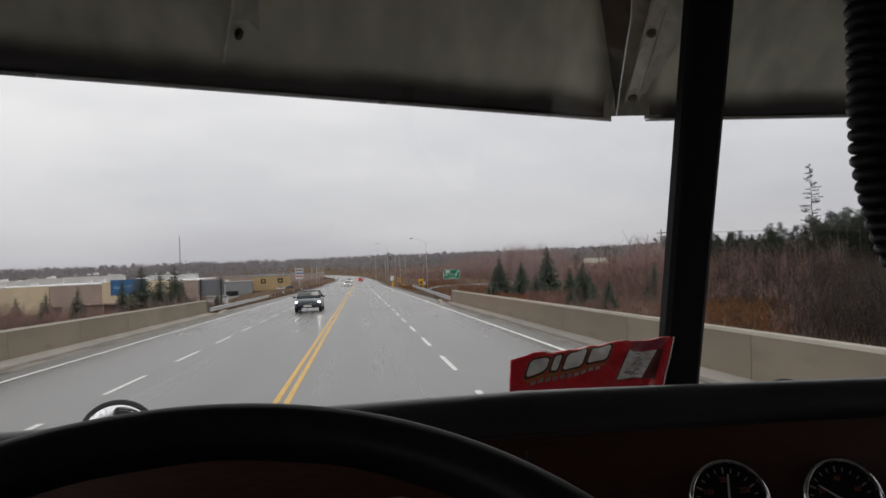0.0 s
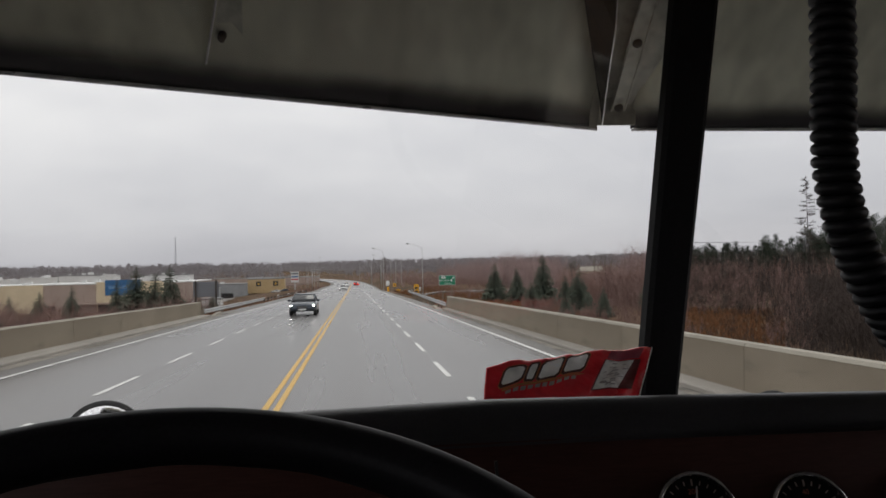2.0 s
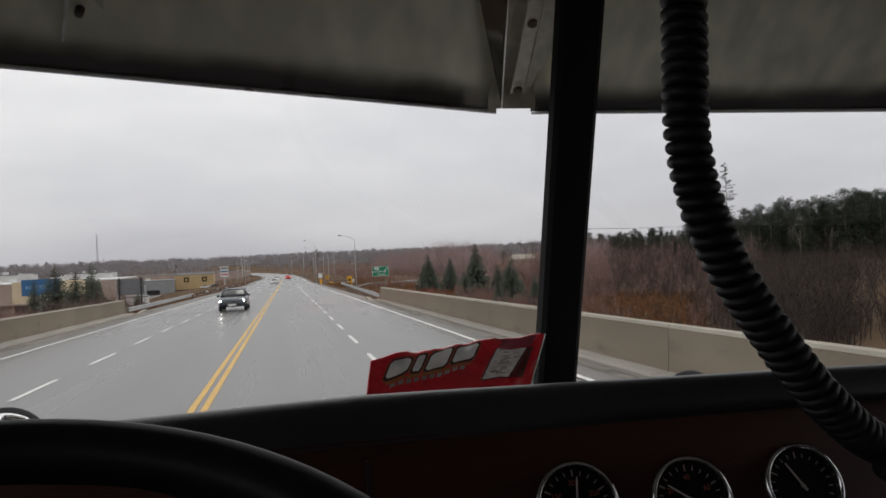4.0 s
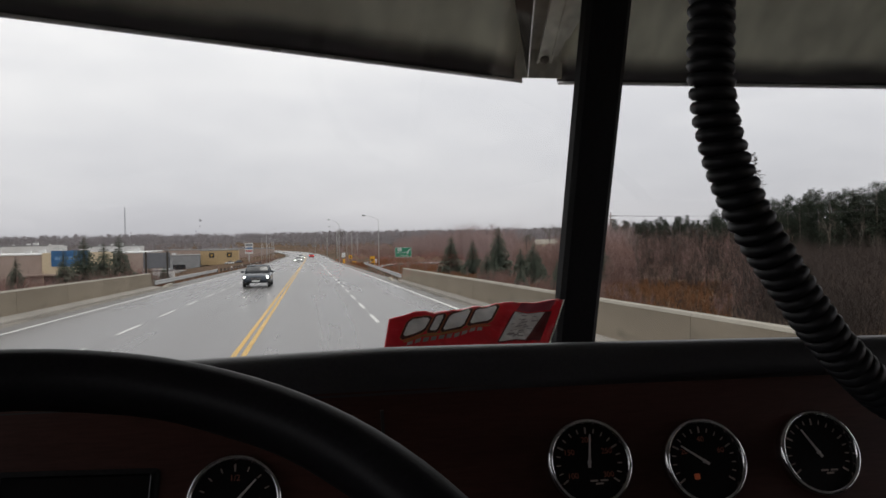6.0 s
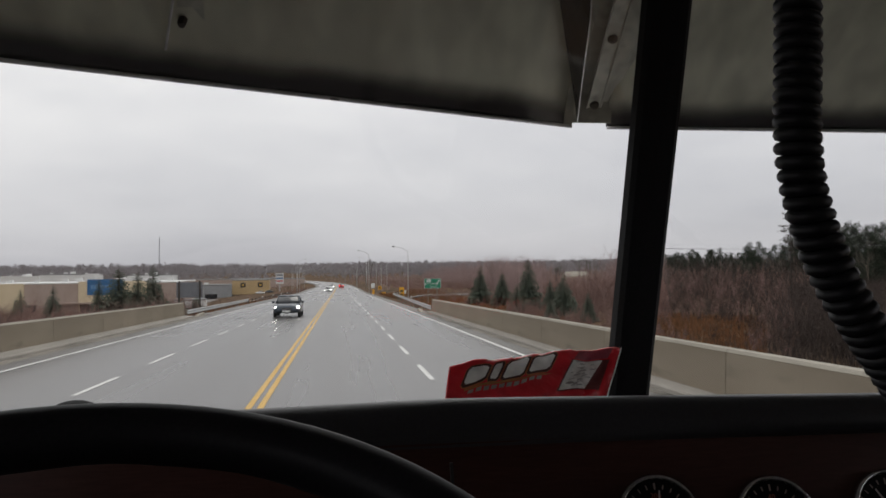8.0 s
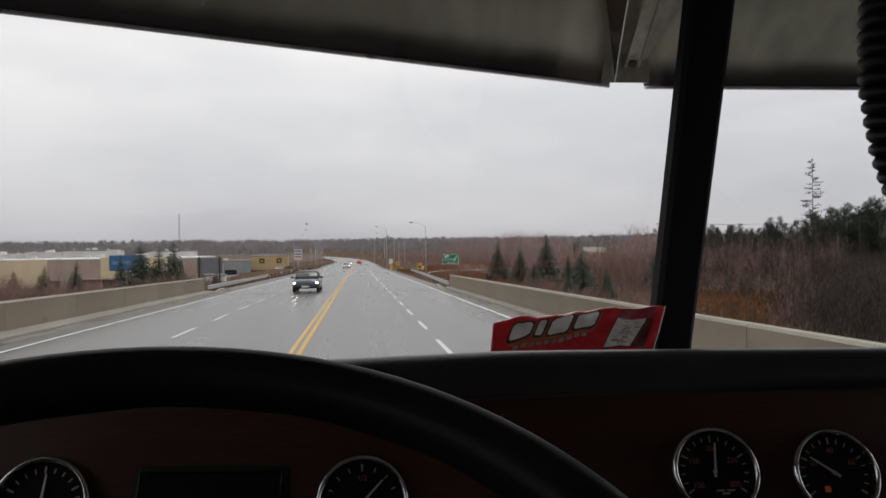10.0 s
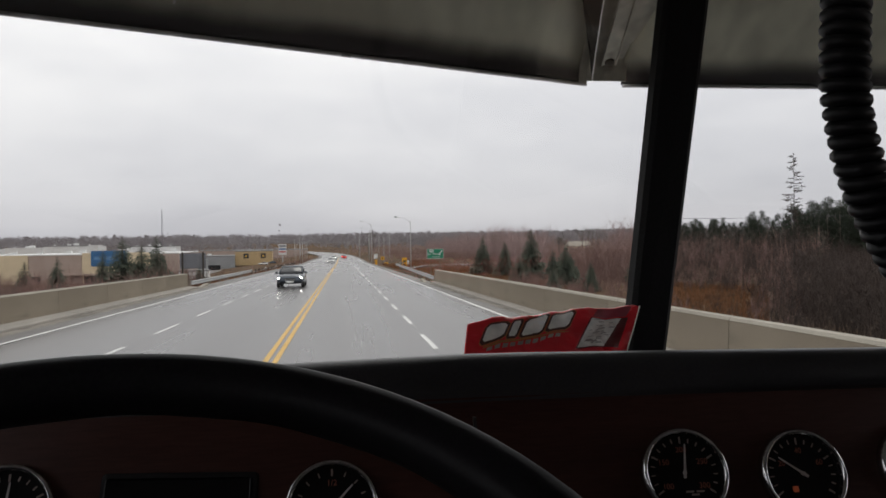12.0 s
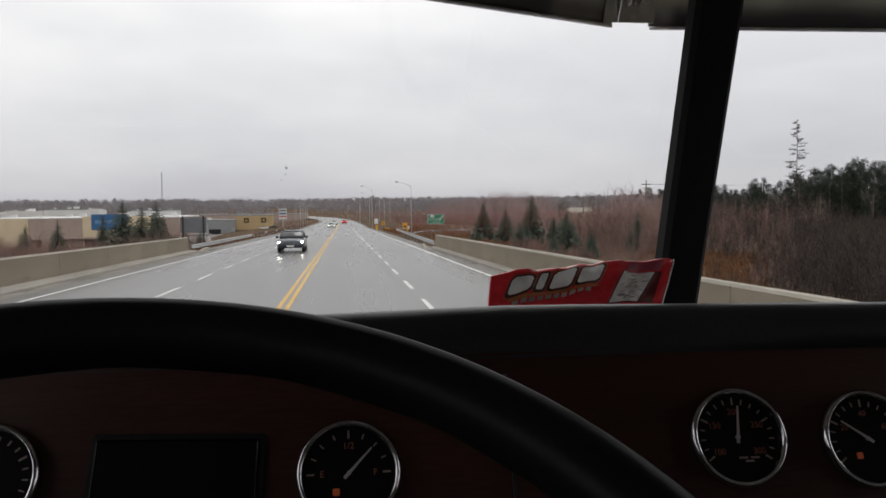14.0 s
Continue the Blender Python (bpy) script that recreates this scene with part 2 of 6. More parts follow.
M["bolt"] = surf("rusty bolt", (0.045, 0.034, 0.029), (0.085, 0.062, 0.050), 40, 0.7, 0.3, 0.3, 200)
M["glass"] = glass_mat("windscreen glass")
M["speck"] = glass_mat("dried bug marks", 0.10, (0.80, 0.80, 0.80))
M["cord"] = surf("black coiled cord", (0.010, 0.010, 0.012), (0.016, 0.016, 0.018), 12, 0.45, 0, 0.05, 300, spec=0.3)
M["bag_red"] = surf("red glossy foil", (0.68, 0.022, 0.034), (0.80, 0.034, 0.048), 9, 0.28, 0, 0.3, 30, stain=((0.22, 0.010, 0.015), 16, 0.62, 0.72))
M["bag_white"] = surf("white bag print", (0.88, 0.86, 0.82), (0.93, 0.91, 0.87), 20, 0.4, 0, 0.1, 60)
M["bag_dark"] = surf("dark bag print", (0.11, 0.010, 0.012), (0.16, 0.014, 0.016), 20, 0.4, 0, 0.1, 60)
M["bag_outline"] = surf("dark logo outline", (0.085, 0.026, 0.022), (0.115, 0.036, 0.03), 20, 0.4, 0, 0.1, 60)
M["bag_gold"] = surf("gold bag print", (0.45, 0.17, 0.05), (0.56, 0.24, 0.08), 20, 0.4, 0, 0.1, 60)
M["bag_pink"] = surf("dull pink bag print", (0.30, 0.035, 0.062), (0.40, 0.055, 0.085), 25, 0.4, 0, 0.1, 60)
M["bag_seed"] = surf("bag picture panel", (0.62, 0.56, 0.52), (0.90, 0.87, 0.83), 70, 0.4, 0, 0.1, 90)
M["bag_seed_dark"] = surf("grey bag picture marks", (0.30, 0.26, 0.25), (0.46, 0.41, 0.38), 40, 0.4, 0, 0.1, 90)
# unseen lining, made pale to bounce light onto dash and bag
M["liner"] = surf("pale grey headliner cloth", (0.46, 0.445, 0.42), (0.54, 0.52, 0.49), 5, 0.95, 0, 0.3, 300)
# white chosen so the unseen hood throws light up onto the visor
M["truck_paint"] = surf("white truck paint", (0.66, 0.66, 0.65), (0.72, 0.72, 0.71), 2, 0.2, 0, 0.02, 100)
M["rubber"] = surf("black rubber", (0.02, 0.02, 0.02), (0.03, 0.03, 0.03), 8, 0.8, 0, 0.2, 100)
M["mirror"] = surf("mirror glass", (0.92, 0.92, 0.93), (0.94, 0.94, 0.95), 2, 0.03, 1.0, 0)
M["sign_green"] = surf("green sign face", (0.008, 0.20, 0.105), (0.012, 0.24, 0.13), 2, 0.5, 0, 0.05, 50)
M["sign_white"] = surf("white sign print", (0.72, 0.74, 0.73), (0.78, 0.79, 0.78), 6, 0.5, 0, 0)
M["sign_back"] = surf("bare grey sign back", (0.17, 0.18, 0.20), (0.22, 0.23, 0.25), 2, 0.55, 0.3, 0.1, 40)
M["sign_yellow"] = surf("yellow sign face", (0.74, 0.36, 0.02), (0.80, 0.42, 0.03), 3, 0.5, 0, 0)
M["sign_black"] = surf("black sign print", (0.02, 0.02, 0.02), (0.03, 0.03, 0.03), 6, 0.5, 0, 0)
M["beige"] = surf("beige stucco", (0.60, 0.50, 0.345), (0.68, 0.57, 0.40), 0.3, 0.9, 0, 0.2, 10)
M["taupe"] = surf("taupe block wall", (0.36, 0.285, 0.245), (0.42, 0.335, 0.29), 0.3, 0.9, 0, 0.2, 10)
M["ochre"] = surf("ochre panel wall", (0.47, 0.34, 0.18), (0.53, 0.39, 0.215), 0.3, 0.85, 0, 0.2, 10)
M["grey_wall"] = surf("grey panel wall", (0.25, 0.26, 0.27), (0.32, 0.33, 0.34), 0.4, 0.8, 0, 0.2, 10)
M["white_wall"] = surf("white metal cladding", (0.62, 0.62, 0.61), (0.72, 0.72, 0.71), 0.2, 0.6, 0, 0.1, 8, (1, 1, 0.2))
M["roof_grey"] = surf("gravel roof", (0.20, 0.20, 0.20), (0.27, 0.27, 0.27), 0.3, 0.9, 0, 0.3, 8)
M["blue_pale"] = surf("pale blue sign print", (0.13, 0.27, 0.47), (0.17, 0.31, 0.52), 0.5, 0.5, 0, 0)
M["blue_sign"] = surf("blue sign panel", (0.026, 0.115, 0.27), (0.034, 0.14, 0.31), 0.5, 0.5, 0, 0)
M["red_sign"] = surf("red sign panel", (0.50, 0.03, 0.03), (0.58, 0.05, 0.05), 0.5, 0.5, 0, 0)
M["dark_glass"] = surf("dark shop glass", (0.02, 0.022, 0.025), (0.03, 0.032, 0.035), 1, 0.15, 0, 0)
M["pole"] = surf("grey steel pole", (0.42, 0.42, 0.41), (0.52, 0.52, 0.51), 3, 0.55, 0.25, 0.1, 50)
M["car_white"] = surf("white car paint", (0.66, 0.67, 0.66), (0.72, 0.72, 0.71), 2, 0.22, 0, 0)
M["car_dark"] = surf("dark blue car paint", (0.055, 0.068, 0.085), (0.068, 0.082, 0.10), 2, 0.16, 0.5, 0, spec=0.8)
M["car_red"] = surf("red car paint", (0.45, 0.02, 0.02), (0.50, 0.03, 0.03), 2, 0.25, 0, 0)
M["headlight"] = lamp_mat("lit headlight", (1.0, 0.96, 0.90), 45.0)
M["taillight"] = lamp_mat("lit tail light", (1.0, 0.04, 0.03), 4.0)


# ---------------------------------------------------------------- mesh helpers
def to_mesh(name, bm, material, smooth=False):
    me = bpy.data.meshes.new(name)
    bmesh.ops.recalc_face_normals(bm, faces=bm.faces)
    bm.to_mesh(me)
    bm.free()
    for m in material if isinstance(material, (list, tuple)) else [material]:
        me.materials.append(m)
    if smooth:
        me.polygons.foreach_set("use_smooth", [True] * len(me.polygons))
    return me


def part(name, bm, material, parent=None, label="", smooth=False):
    ob = new(name, to_mesh(name, bm, material, smooth))
    if parent:
        ob.parent = parent
    if label:
        ob["label"] = label
    return ob


def raw(name, verts, faces, material, smooth=False):
    me = bpy.data.meshes.new(name)
    me.from_pydata(verts, [], faces)
    me.materials.append(material)
    if smooth:
        me.polygons.foreach_set("use_smooth", [True] * len(me.polygons))
    me.update()
    return me


def box(bm, x0, x1, y0, y1, z0, z1, bevel=0.0, seg=1):
    r = bmesh.ops.create_cube(bm, size=1.0, matrix=Matrix.Translation(((x0 + x1) / 2, (y0 + y1) / 2, (z0 + z1) / 2)) @ Matrix.Diagonal((x1 - x0, y1 - y0, z1 - z0, 1)))
    if bevel:
        es = list({e for v in r["verts"] for e in v.link_edges})
        bmesh.ops.bevel(bm, geom=es, offset=bevel, segments=seg, affect="EDGES", profile=0.5)
    return bm


def boxed(x0, x1, y0, y1, z0, z1, bevel=0.0, seg=1):
    return box(bmesh.new(), x0, x1, y0, y1, z0, z1, bevel, seg)


def sweep(bm, rings, closed_ring=True, caps=True):
    """Skin between rings of equally many points."""
    vs = [[bm.verts.new(p) for p in ring] for ring in rings]
    n = len(vs[0])
    for a, b in zip(vs, vs[1:]):
        for i in range(n if closed_ring else n - 1):
            j = (i + 1) % n
            bm.faces.new((a[i], a[j], b[j], b[i]))
    if caps and closed_ring:
        bm.faces.new(vs[0][::-1])
        bm.faces.new(vs[-1])
    return bm


def tube(bm, pts, radius, seg=10, caps=True):
    pts = [Vector(p) for p in pts]
    rings = []
    up = Vector((0.13, 0.31, 0.94)).normalized()
    for i, p in enumerate(pts):
        d = (pts[min(i + 1, len(pts) - 1)] - pts[max(i - 1, 0)]).normalized()
        s = d.cross(up)
        if s.length < 1e-4:
            s = d.cross(Vector((1, 0, 0)))
        s.normalize()
        u = s.cross(d).normalized()
        up = u
        r = radius[i] if isinstance(radius, (list, tuple)) else radius
        rings.append([p + r * (math.cos(a) * s + math.sin(a) * u) for a in [2 * math.pi * k / seg for k in range(seg)]])
    return sweep(bm, rings, True, caps)


def lathe(bm, profile, seg=32, m=None):
    """Profile of (radius, height) turned round z, then placed by m."""
    m = m or Matrix.Identity(4)
    rings = [[m @ Vector((r * math.cos(a), r * math.sin(a), h)) for a in [2 * math.pi * k / seg for k in range(seg)]] for r, h in profile]
    return sweep(bm, rings, True, True)


def empty(name, m=None):
    ob = new(name)
    if m is not None:
        ob.matrix_world = m
    return ob


def text_mesh(name, body, size, material, m, parent=None, label="", depth=0.0):
    cu = bpy.data.curves.new(name, "FONT")
    cu.body, cu.size, cu.align_x, cu.align_y, cu.extrude = body, size, "CENTER", "CENTER", depth
    tmp = new("tmp", cu)
    bpy.context.view_layer.update()
    me = bpy.data.meshes.new_from_object(tmp.evaluated_get(bpy.context.evaluated_depsgraph_get()))
    bpy.data.objects.remove(tmp)
    me.name = name
    me.materials.clear()
    me.materials.append(material)
    ob = new(name, me)
    if parent:
        ob.parent = parent
    ob.matrix_local = m
    if label:
        ob["label"] = label
    return ob


rng = random.Random(7)


# ---------------------------------------------------------------- land and road
def smooth_step(a, b, v):
    if a > b:
        return smooth_step(-a, -b, -v)
    t = min(1.0, max(0.0, (v - a) / (b - a)))
    return t * t * (3 - 2 * t)


def road_z(y):
    if y < 0:
        return 0.0
    if y < 260:
        return -FALL * y
    return -FALL * 260 - 1.2 * smooth_step(260, 420, y)


def road_x(y):
    return 0.0 if y < 380 else -((y - 380) ** 2) / 2600.0


PLAIN = -7.0
BR0, BR1 = 12.0, 118.0          # the bridge's ends


def ground_z(x, y):
    r = math.hypot(x, y)
    base = PLAIN - (2.3 * smooth_step(-14, -45, x) + 2.7 * smooth_step(-40, -70, x) * smooth_step(200, 280, y)) * (1 - smooth_step(480, 900, r))
    base += 3.0 * smooth_step(0, 20, x) * smooth_step(105, 150, y) * (1 - smooth_step(420, 900, r)) + 9.5 * smooth_step(420, 1150, r) + 0.5 * noise.noise(Vector((x * 0.02, y * 0.02, 0)))
    c = road_x(y)
    d = max(0.0, (c - 11.4) - x, x - (c + 9.2))
    bank = road_z(y) - 0.30 - d / 2.1
    span = smooth_step(BR0 + 4, BR0 + 22, y) * (1 - smooth_step(BR1 - 22, BR1 - 4, y))
    if y > 900:
        return base
    z = max(base, bank) if d > 0 else bank
    return z * (1 - span) + min(base, road_z(y) - 1.6) * span


def ground_sheet():
    def axis(lo, hi, near, step):
        vals, v = [0.0], 0.0
        while v < hi:
            v += step if v < near else min(160.0, step + (v - near) * 0.12)
            vals.append(v)
        v = 0.0
        while v > lo:
            v -= step if -v < near else min(160.0, step + (-v - near) * 0.12)
            vals.insert(0, v)
        return vals
    xs, ys = axis(-3200, 3200, 60, 2.2), axis(-2600, 4000, 240, 4.0)
    verts = [(x, y, ground_z(x, y)) for y in ys for x in xs]
    n = len(xs)
    faces = [(j * n + i, j * n + i + 1, (j + 1) * n + i + 1, (j + 1) * n + i) for j in range(len(ys) - 1) for i in range(n - 1)]
    ob = new("ground", raw("ground", verts, faces, M["grass"], True))
    return tagged(ob, "dry brown autumn grassland and verges", "ground", kind="structure")


ground_sheet()


def ribbon(name, x0, x1, ys, lift, material, thick=0.0):
    """A strip along the road between the offsets x0 and x1 from its line."""
    bm = bmesh.new()
    prev = None
    for y in ys:
        c, z = road_x(y), road_z(y) + lift
        a, b = bm.verts.new((c + x0, y, z)), bm.verts.new((c + x1, y, z))
        low = (bm.verts.new((c + x0, y, z - thick)), bm.verts.new((c + x1, y, z - thick))) if thick else None
        if prev:
            bm.faces.new((prev[0], prev[1], b, a))
            if thick:
                bm.faces.new((prev[0], a, low[0], prev[2][0]))
                bm.faces.new((prev[1], prev[2][1], low[1], b))
                bm.faces.new((prev[2][0], low[0], low[1], prev[2][1]))
        prev = (a, b, low)
    return part(name, bm, material)


LONG = [-260 + 10 * i for i in range(112)]
YELLOW, DASH_R, EDGE_R, DASH_L, EDGE_L = -1.61, 1.95, 5.25, -5.42, -8.88
WALL_R = 6.38       # road side of the right parapet
tagged(ribbon("road", EDGE_L - 0.1, EDGE_R + 0.1, LONG, 0.0, M["asphalt"], 0.25), "damp grey asphalt road with four lanes", "road", kind="structure")
tagged(ribbon("road_shoulder", EDGE_R + 0.1, WALL_R + 0.06, LONG, -0.004, M["shoulder"], 0.25), "cracked paved shoulder beside the road", "road", kind="structure")
tagged(ribbon("road_shoulder", -10.72, EDGE_L - 0.1, LONG, -0.004, M["shoulder"], 0.25), "cracked paved shoulder beside the road", "road", kind="structure")
for off in (-0.105, 0.105):
    tagged(ribbon("centre_line", YELLOW + off - 0.058, YELLOW + off + 0.058, LONG, 0.006, M["yellow_paint"]), "worn yellow centre line painted on asphalt", "road marking", "double centre line", "structure")
for x in (EDGE_L, EDGE_R):
    tagged(ribbon("edge_line", x - 0.07, x + 0.07, LONG, 0.006, M["white_paint"]), "white edge line painted on asphalt", "road marking", "edge lines", "structure")

dash_me = to_mesh("lane_dash", boxed(-0.06, 0.06, -1.5, 1.5, 0, 0.004), M["white_paint"])
for x, first, step, n0, n1 in ((DASH_R, 10.0, 6.0, -18, 21), (DASH_R, 216.0, 9.0, 0, 19), (DASH_L, 3.3, 6.0, -18, 63)):
    for k in range(n0, n1):
        y = first + step * k
        d = new("lane_dash", dash_me)
        slope = math.degrees(math.atan((road_z(y + 1.5) - road_z(y - 1.5)) / 3.0))
        d.matrix_world = pose(x + road_x(y), y, 0.004 + 0.5 * (road_z(y + 1.5) + road_z(y - 1.5)), slope, 0, 0)
        tagged(d, "short white lane dash painted on asphalt", "road marking", "lane dashes", "structure")

tagged(ribbon("lane_line", DASH_R - 0.06, DASH_R + 0.06, [136 + 3.7 * i for i in range(19)], 0.006, M["white_paint"]), "solid white lane line before the junction", "road marking", kind="structure")

# deck under the road where it crosses the low ground
tagged(ribbon("bridge_deck", -11.3, WALL_R + 0.75, [BR0 - 1 + (BR1 - BR0 + 2) * i / 16 for i in range(17)], -0.27, M["concrete"], 1.1), "concrete bridge deck slab under the road", "bridge", kind="structure")
for y in (BR0, BR1 - 4):
    tagged(ribbon("deck_joint", -10.6, WALL_R - 0.05, [y - 0.07, y + 0.07], 0.010, M["tar"]), "dark sealed joint across the bridge deck", "road joint", kind="structure")


def parapet(name, face, side, top, kerb):
    """Concrete bridge wall of separate panels with a lower kerb; face: x of the road side, side: +1 right, -1 left, kerb: its width."""
    ob = empty(name, pose(face, BR0, 0))
    L, gap = 5.8, 0.02
    n = int((BR1 - BR0) / L)
    s = side
    prof = [(-0.02, 0.0), (-0.02, 0.16), (0.0, 0.20), (0.03, top - 0.05), (0.07, top), (0.27, top), (0.30, top - 0.05), (0.30, 0.0)]
    bm = bmesh.new()
    sweep(bm, [[(s * x, y, z) for x, z in prof[:4] + prof[6:]] for y in (0, L - gap)])
    panel_me = to_mesh("panel", bm, M["concrete"])
    bm = bmesh.new()
    sweep(bm, [[(s * x, y, z) for x, z in ((0.026, top - 0.045), (0.07, top + 0.005), (0.27, top + 0.005), (0.304, top - 0.045))] for y in (0, L - gap)])
    cope_me = to_mesh("coping", bm, M["coping"])
    bm = bmesh.new()
    sweep(bm, [[(s * x, y, z) for x, z in ((-kerb, 0.0), (-kerb, 0.11), (-kerb + 0.03, 0.145), (-0.022, 0.185), (-0.022, 0.0))] for y in (0, L - gap)])
    kerb_me = to_mesh("kerb", bm, M["kerb"])
    for k in range(n):
        y = k * L
        slope = math.degrees(math.atan((road_z(BR0 + y + L) - road_z(BR0 + y)) / L))
        for nm, me in (("panel", panel_me), ("coping", cope_me), ("kerb", kerb_me)):
            p = new(nm, me)
            p.parent = ob
            p.matrix_local = pose(0, y, road_z(BR0 + y) - 0.004, slope)
    return tagged(ob, "weathered tan concrete bridge parapet with pale top edge", "parapet", "bridge parapets", "structure")


parapet("wall_bridge_right", WALL_R, 1, 0.98, 0.34)
parapet("wall_bridge_left", -10.62, -1, 1.05, 0.62)


def grit_strip(x_wall, side, wide):
    """Sand and grit washed up along the foot of a bridge wall, with a ragged road-side border."""
    r = random.Random(31 if side > 0 else 32)
    bm = bmesh.new()
    y, prev = BR0 - 6, None
    while y < BR1 + 8:
        w = wide * (0.8 + 0.35 * noise.noise(Vector((0.15 * y, side, 0)))) + r.uniform(-0.05, 0.05)
        z = road_z(y)
        vs = [bm.verts.new((x_wall - side * q + road_x(y), y, z + h)) for q, h in ((0.0, 0.035), (0.4 * w, 0.022), (w, 0.0045))]
        if prev:
            for a in (0, 1):
                bm.faces.new((prev[a], prev[a + 1], vs[a + 1], vs[a]))
        prev = vs
        y += r.uniform(0.25, 0.6)
    return tagged(part("grit_strip", bm, M["grit"], None, "", True), "pale sand and grit along the parapet's foot", "grit", kind="stuff")


grit_strip(WALL_R - 0.33, 1, 0.22)
grit_strip(-10.01, -1, 0.42)


# ---------------------------------------------------------------- the cab, in its own axes with the eye level at z = 0
MID = 0.357         # the truck's middle line


def cab_part(name, bm, material, parent=None, label="", smooth=False):
    ob = part(name, bm, material, parent, label, smooth)
    if not parent:
        ob.matrix_world = CAB
    return ob


def screen_y(x, z):
    """The windscreen's two raked panes, swept back from the middle."""
    return 0.895 - 0.26 * (z + 0.12) - 0.22 * abs(x - MID)


# centre pillar
bm = bmesh.new()
rings = []
for z, xl, yl, xr, yr in ((-0.30, 0.3235, 0.918, 0.3759, 0.907), (0.52, 0.3608, 0.752, 0.4161, 0.734)):
    rings.append([(xl, yl, z), (xl + 0.001, yl - 0.016, z), (xl + 0.006, yl - 0.022, z), (xr - 0.007, yr - 0.008, z), (xr, yr, z), (xr + 0.002, yr + 0.020, z)])
sweep(bm, rings)
tagged(cab_part("windscreen_pillar", bm, M["pillar_black"]), "black centre pillar between two windscreen panes", "pillar", kind="structure")

# glass panes
for nm, a, b in (("window_1", -0.62, MID - 0.002), ("window_2", MID + 0.002, 1.33)):
    bm = bmesh.new()
    o = 0.008
    rings = [[(a, screen_y(a, z) + o, z), (b, screen_y(b, z) + o, z), (b, screen_y(b, z) + o + 0.005, z), (a, screen_y(a, z) + o + 0.005, z)] for z in (-0.22, 0.46)]
    sweep(bm, rings)
    g = cab_part(nm, bm, M["glass"])
    g.visible_shadow = False
    tagged(g, "flat windscreen pane with a little dirt", "window", "windscreen panes", "structure")

# cab shell: floor, walls with side windows, rear wall, roof, header and corner posts
X0, X1, YB = -0.70, 1.415, -1.15
tagged(cab_part("cab_floor", boxed(X0, X1, YB, 0.95, -1.25, -1.20), M["cab_trim"]), "dark cab floor", "floor", kind="structure")
tagged(cab_part("cab_roof", boxed(X0, X1, YB, 0.80, 0.52, 0.57), M["liner"]), "unseen cab roof lining, pale to bounce light", "ceiling", kind="structure")
tagged(cab_part("wall_rear", boxed(X0, X1, YB - 0.05, YB, -1.25, 0.57), M["liner"]), "unseen rear cab wall, pale to bounce light", "wall", kind="structure")
for nm, x in (("wall_door_left", X0), ("wall_door_right", X1)):
    bm = bmesh.new()
    s = -0.05 if x < 0 else 0.05
    a, b = min(x, x + s), max(x, x + s)
    # unseen openings, sized unequally to balance the light across the dash
    sill, fore = (-0.06, 0.50) if x < 0 else (-0.32, 0.56)
    box(bm, a, b, YB, 0.62, -1.25, sill)
    box(bm, a, b, YB, 0.62, 0.36, 0.57)
    box(bm, a, b, YB, -0.75, sill, 0.36)
    box(bm, a, b, fore, 0.62, sill, 0.36)
    tagged(cab_part(nm, bm, M["cab_trim"]), "dark cab door with an open window gap", "wall", kind="structure")
bm = bmesh.new()
for a, b in ((X0, MID), (MID, X1)):
    sweep(bm, [[(x, screen_y(x, z) - 0.03, z), (x, screen_y(x, z) + 0.03, z), (x, screen_y(x, z + .08) + 0.03, z + 0.10), (x, screen_y(x, z + .08) - 0.05, z + 0.10)] for x, z in ((a, 0.44), (b, 0.44))])
tagged(cab_part("windscreen_header", bm, M["cab_trim"]), "dark header above the windscreen", "trim", kind="structure")
for nm, x in (("corner_post", X0), ("corner_post", X1)):
    bm = bmesh.new()
    xi = x + (0.07 if x < 0 else -0.07)
    sweep(bm, [[(x, screen_y(x, z) - 0.06, z), (xi, screen_y(xi, z) - 0.02, z), (xi, screen_y(xi, z) + 0.03, z), (x, screen_y(x, z) + 0.05, z)] for z in (-0.30, 0.55)])
    tagged(cab_part(nm, bm, M["cab_trim"]), "dark windscreen corner post", "pillar", "corner posts", "structure")
bm = bmesh.new()
for a, b in ((X0, MID), (MID, X1)):
    sweep(bm, [[(x, screen_y(x, z) - 0.02, z), (x, screen_y(x, z) + 0.04, z)] + [(x, screen_y(x, -0.2) + 0.04, -1.25), (x, screen_y(x, -0.2) - 0.02, -1.25)] for x, z in ((a, -0.18), (b, -0.18))])
tagged(cab_part("wall_front", bm, M["cab_trim"]), "dark firewall below the windscreen", "wall", kind="structure")


# dashboard
def panel_y(x, z):
    return 0.531 - 0.05 * max(0.0, x - 0.20) + 0.42 * (z + 0.15)


def brow(x):
    return 0.5862 - (0.113 if x > 0.1063 else 0.06) * (x - 0.1063), -0.0695 - (0.0042 if x > 0.1063 else -0.030) * (x - 0.1063)


dash = empty("dashboard", CAB)
XS = [X0 + 0.01 + (X1 - X0 - 0.02) * i / 40 for i in range(41)]
bm = bmesh.new()
rings = []
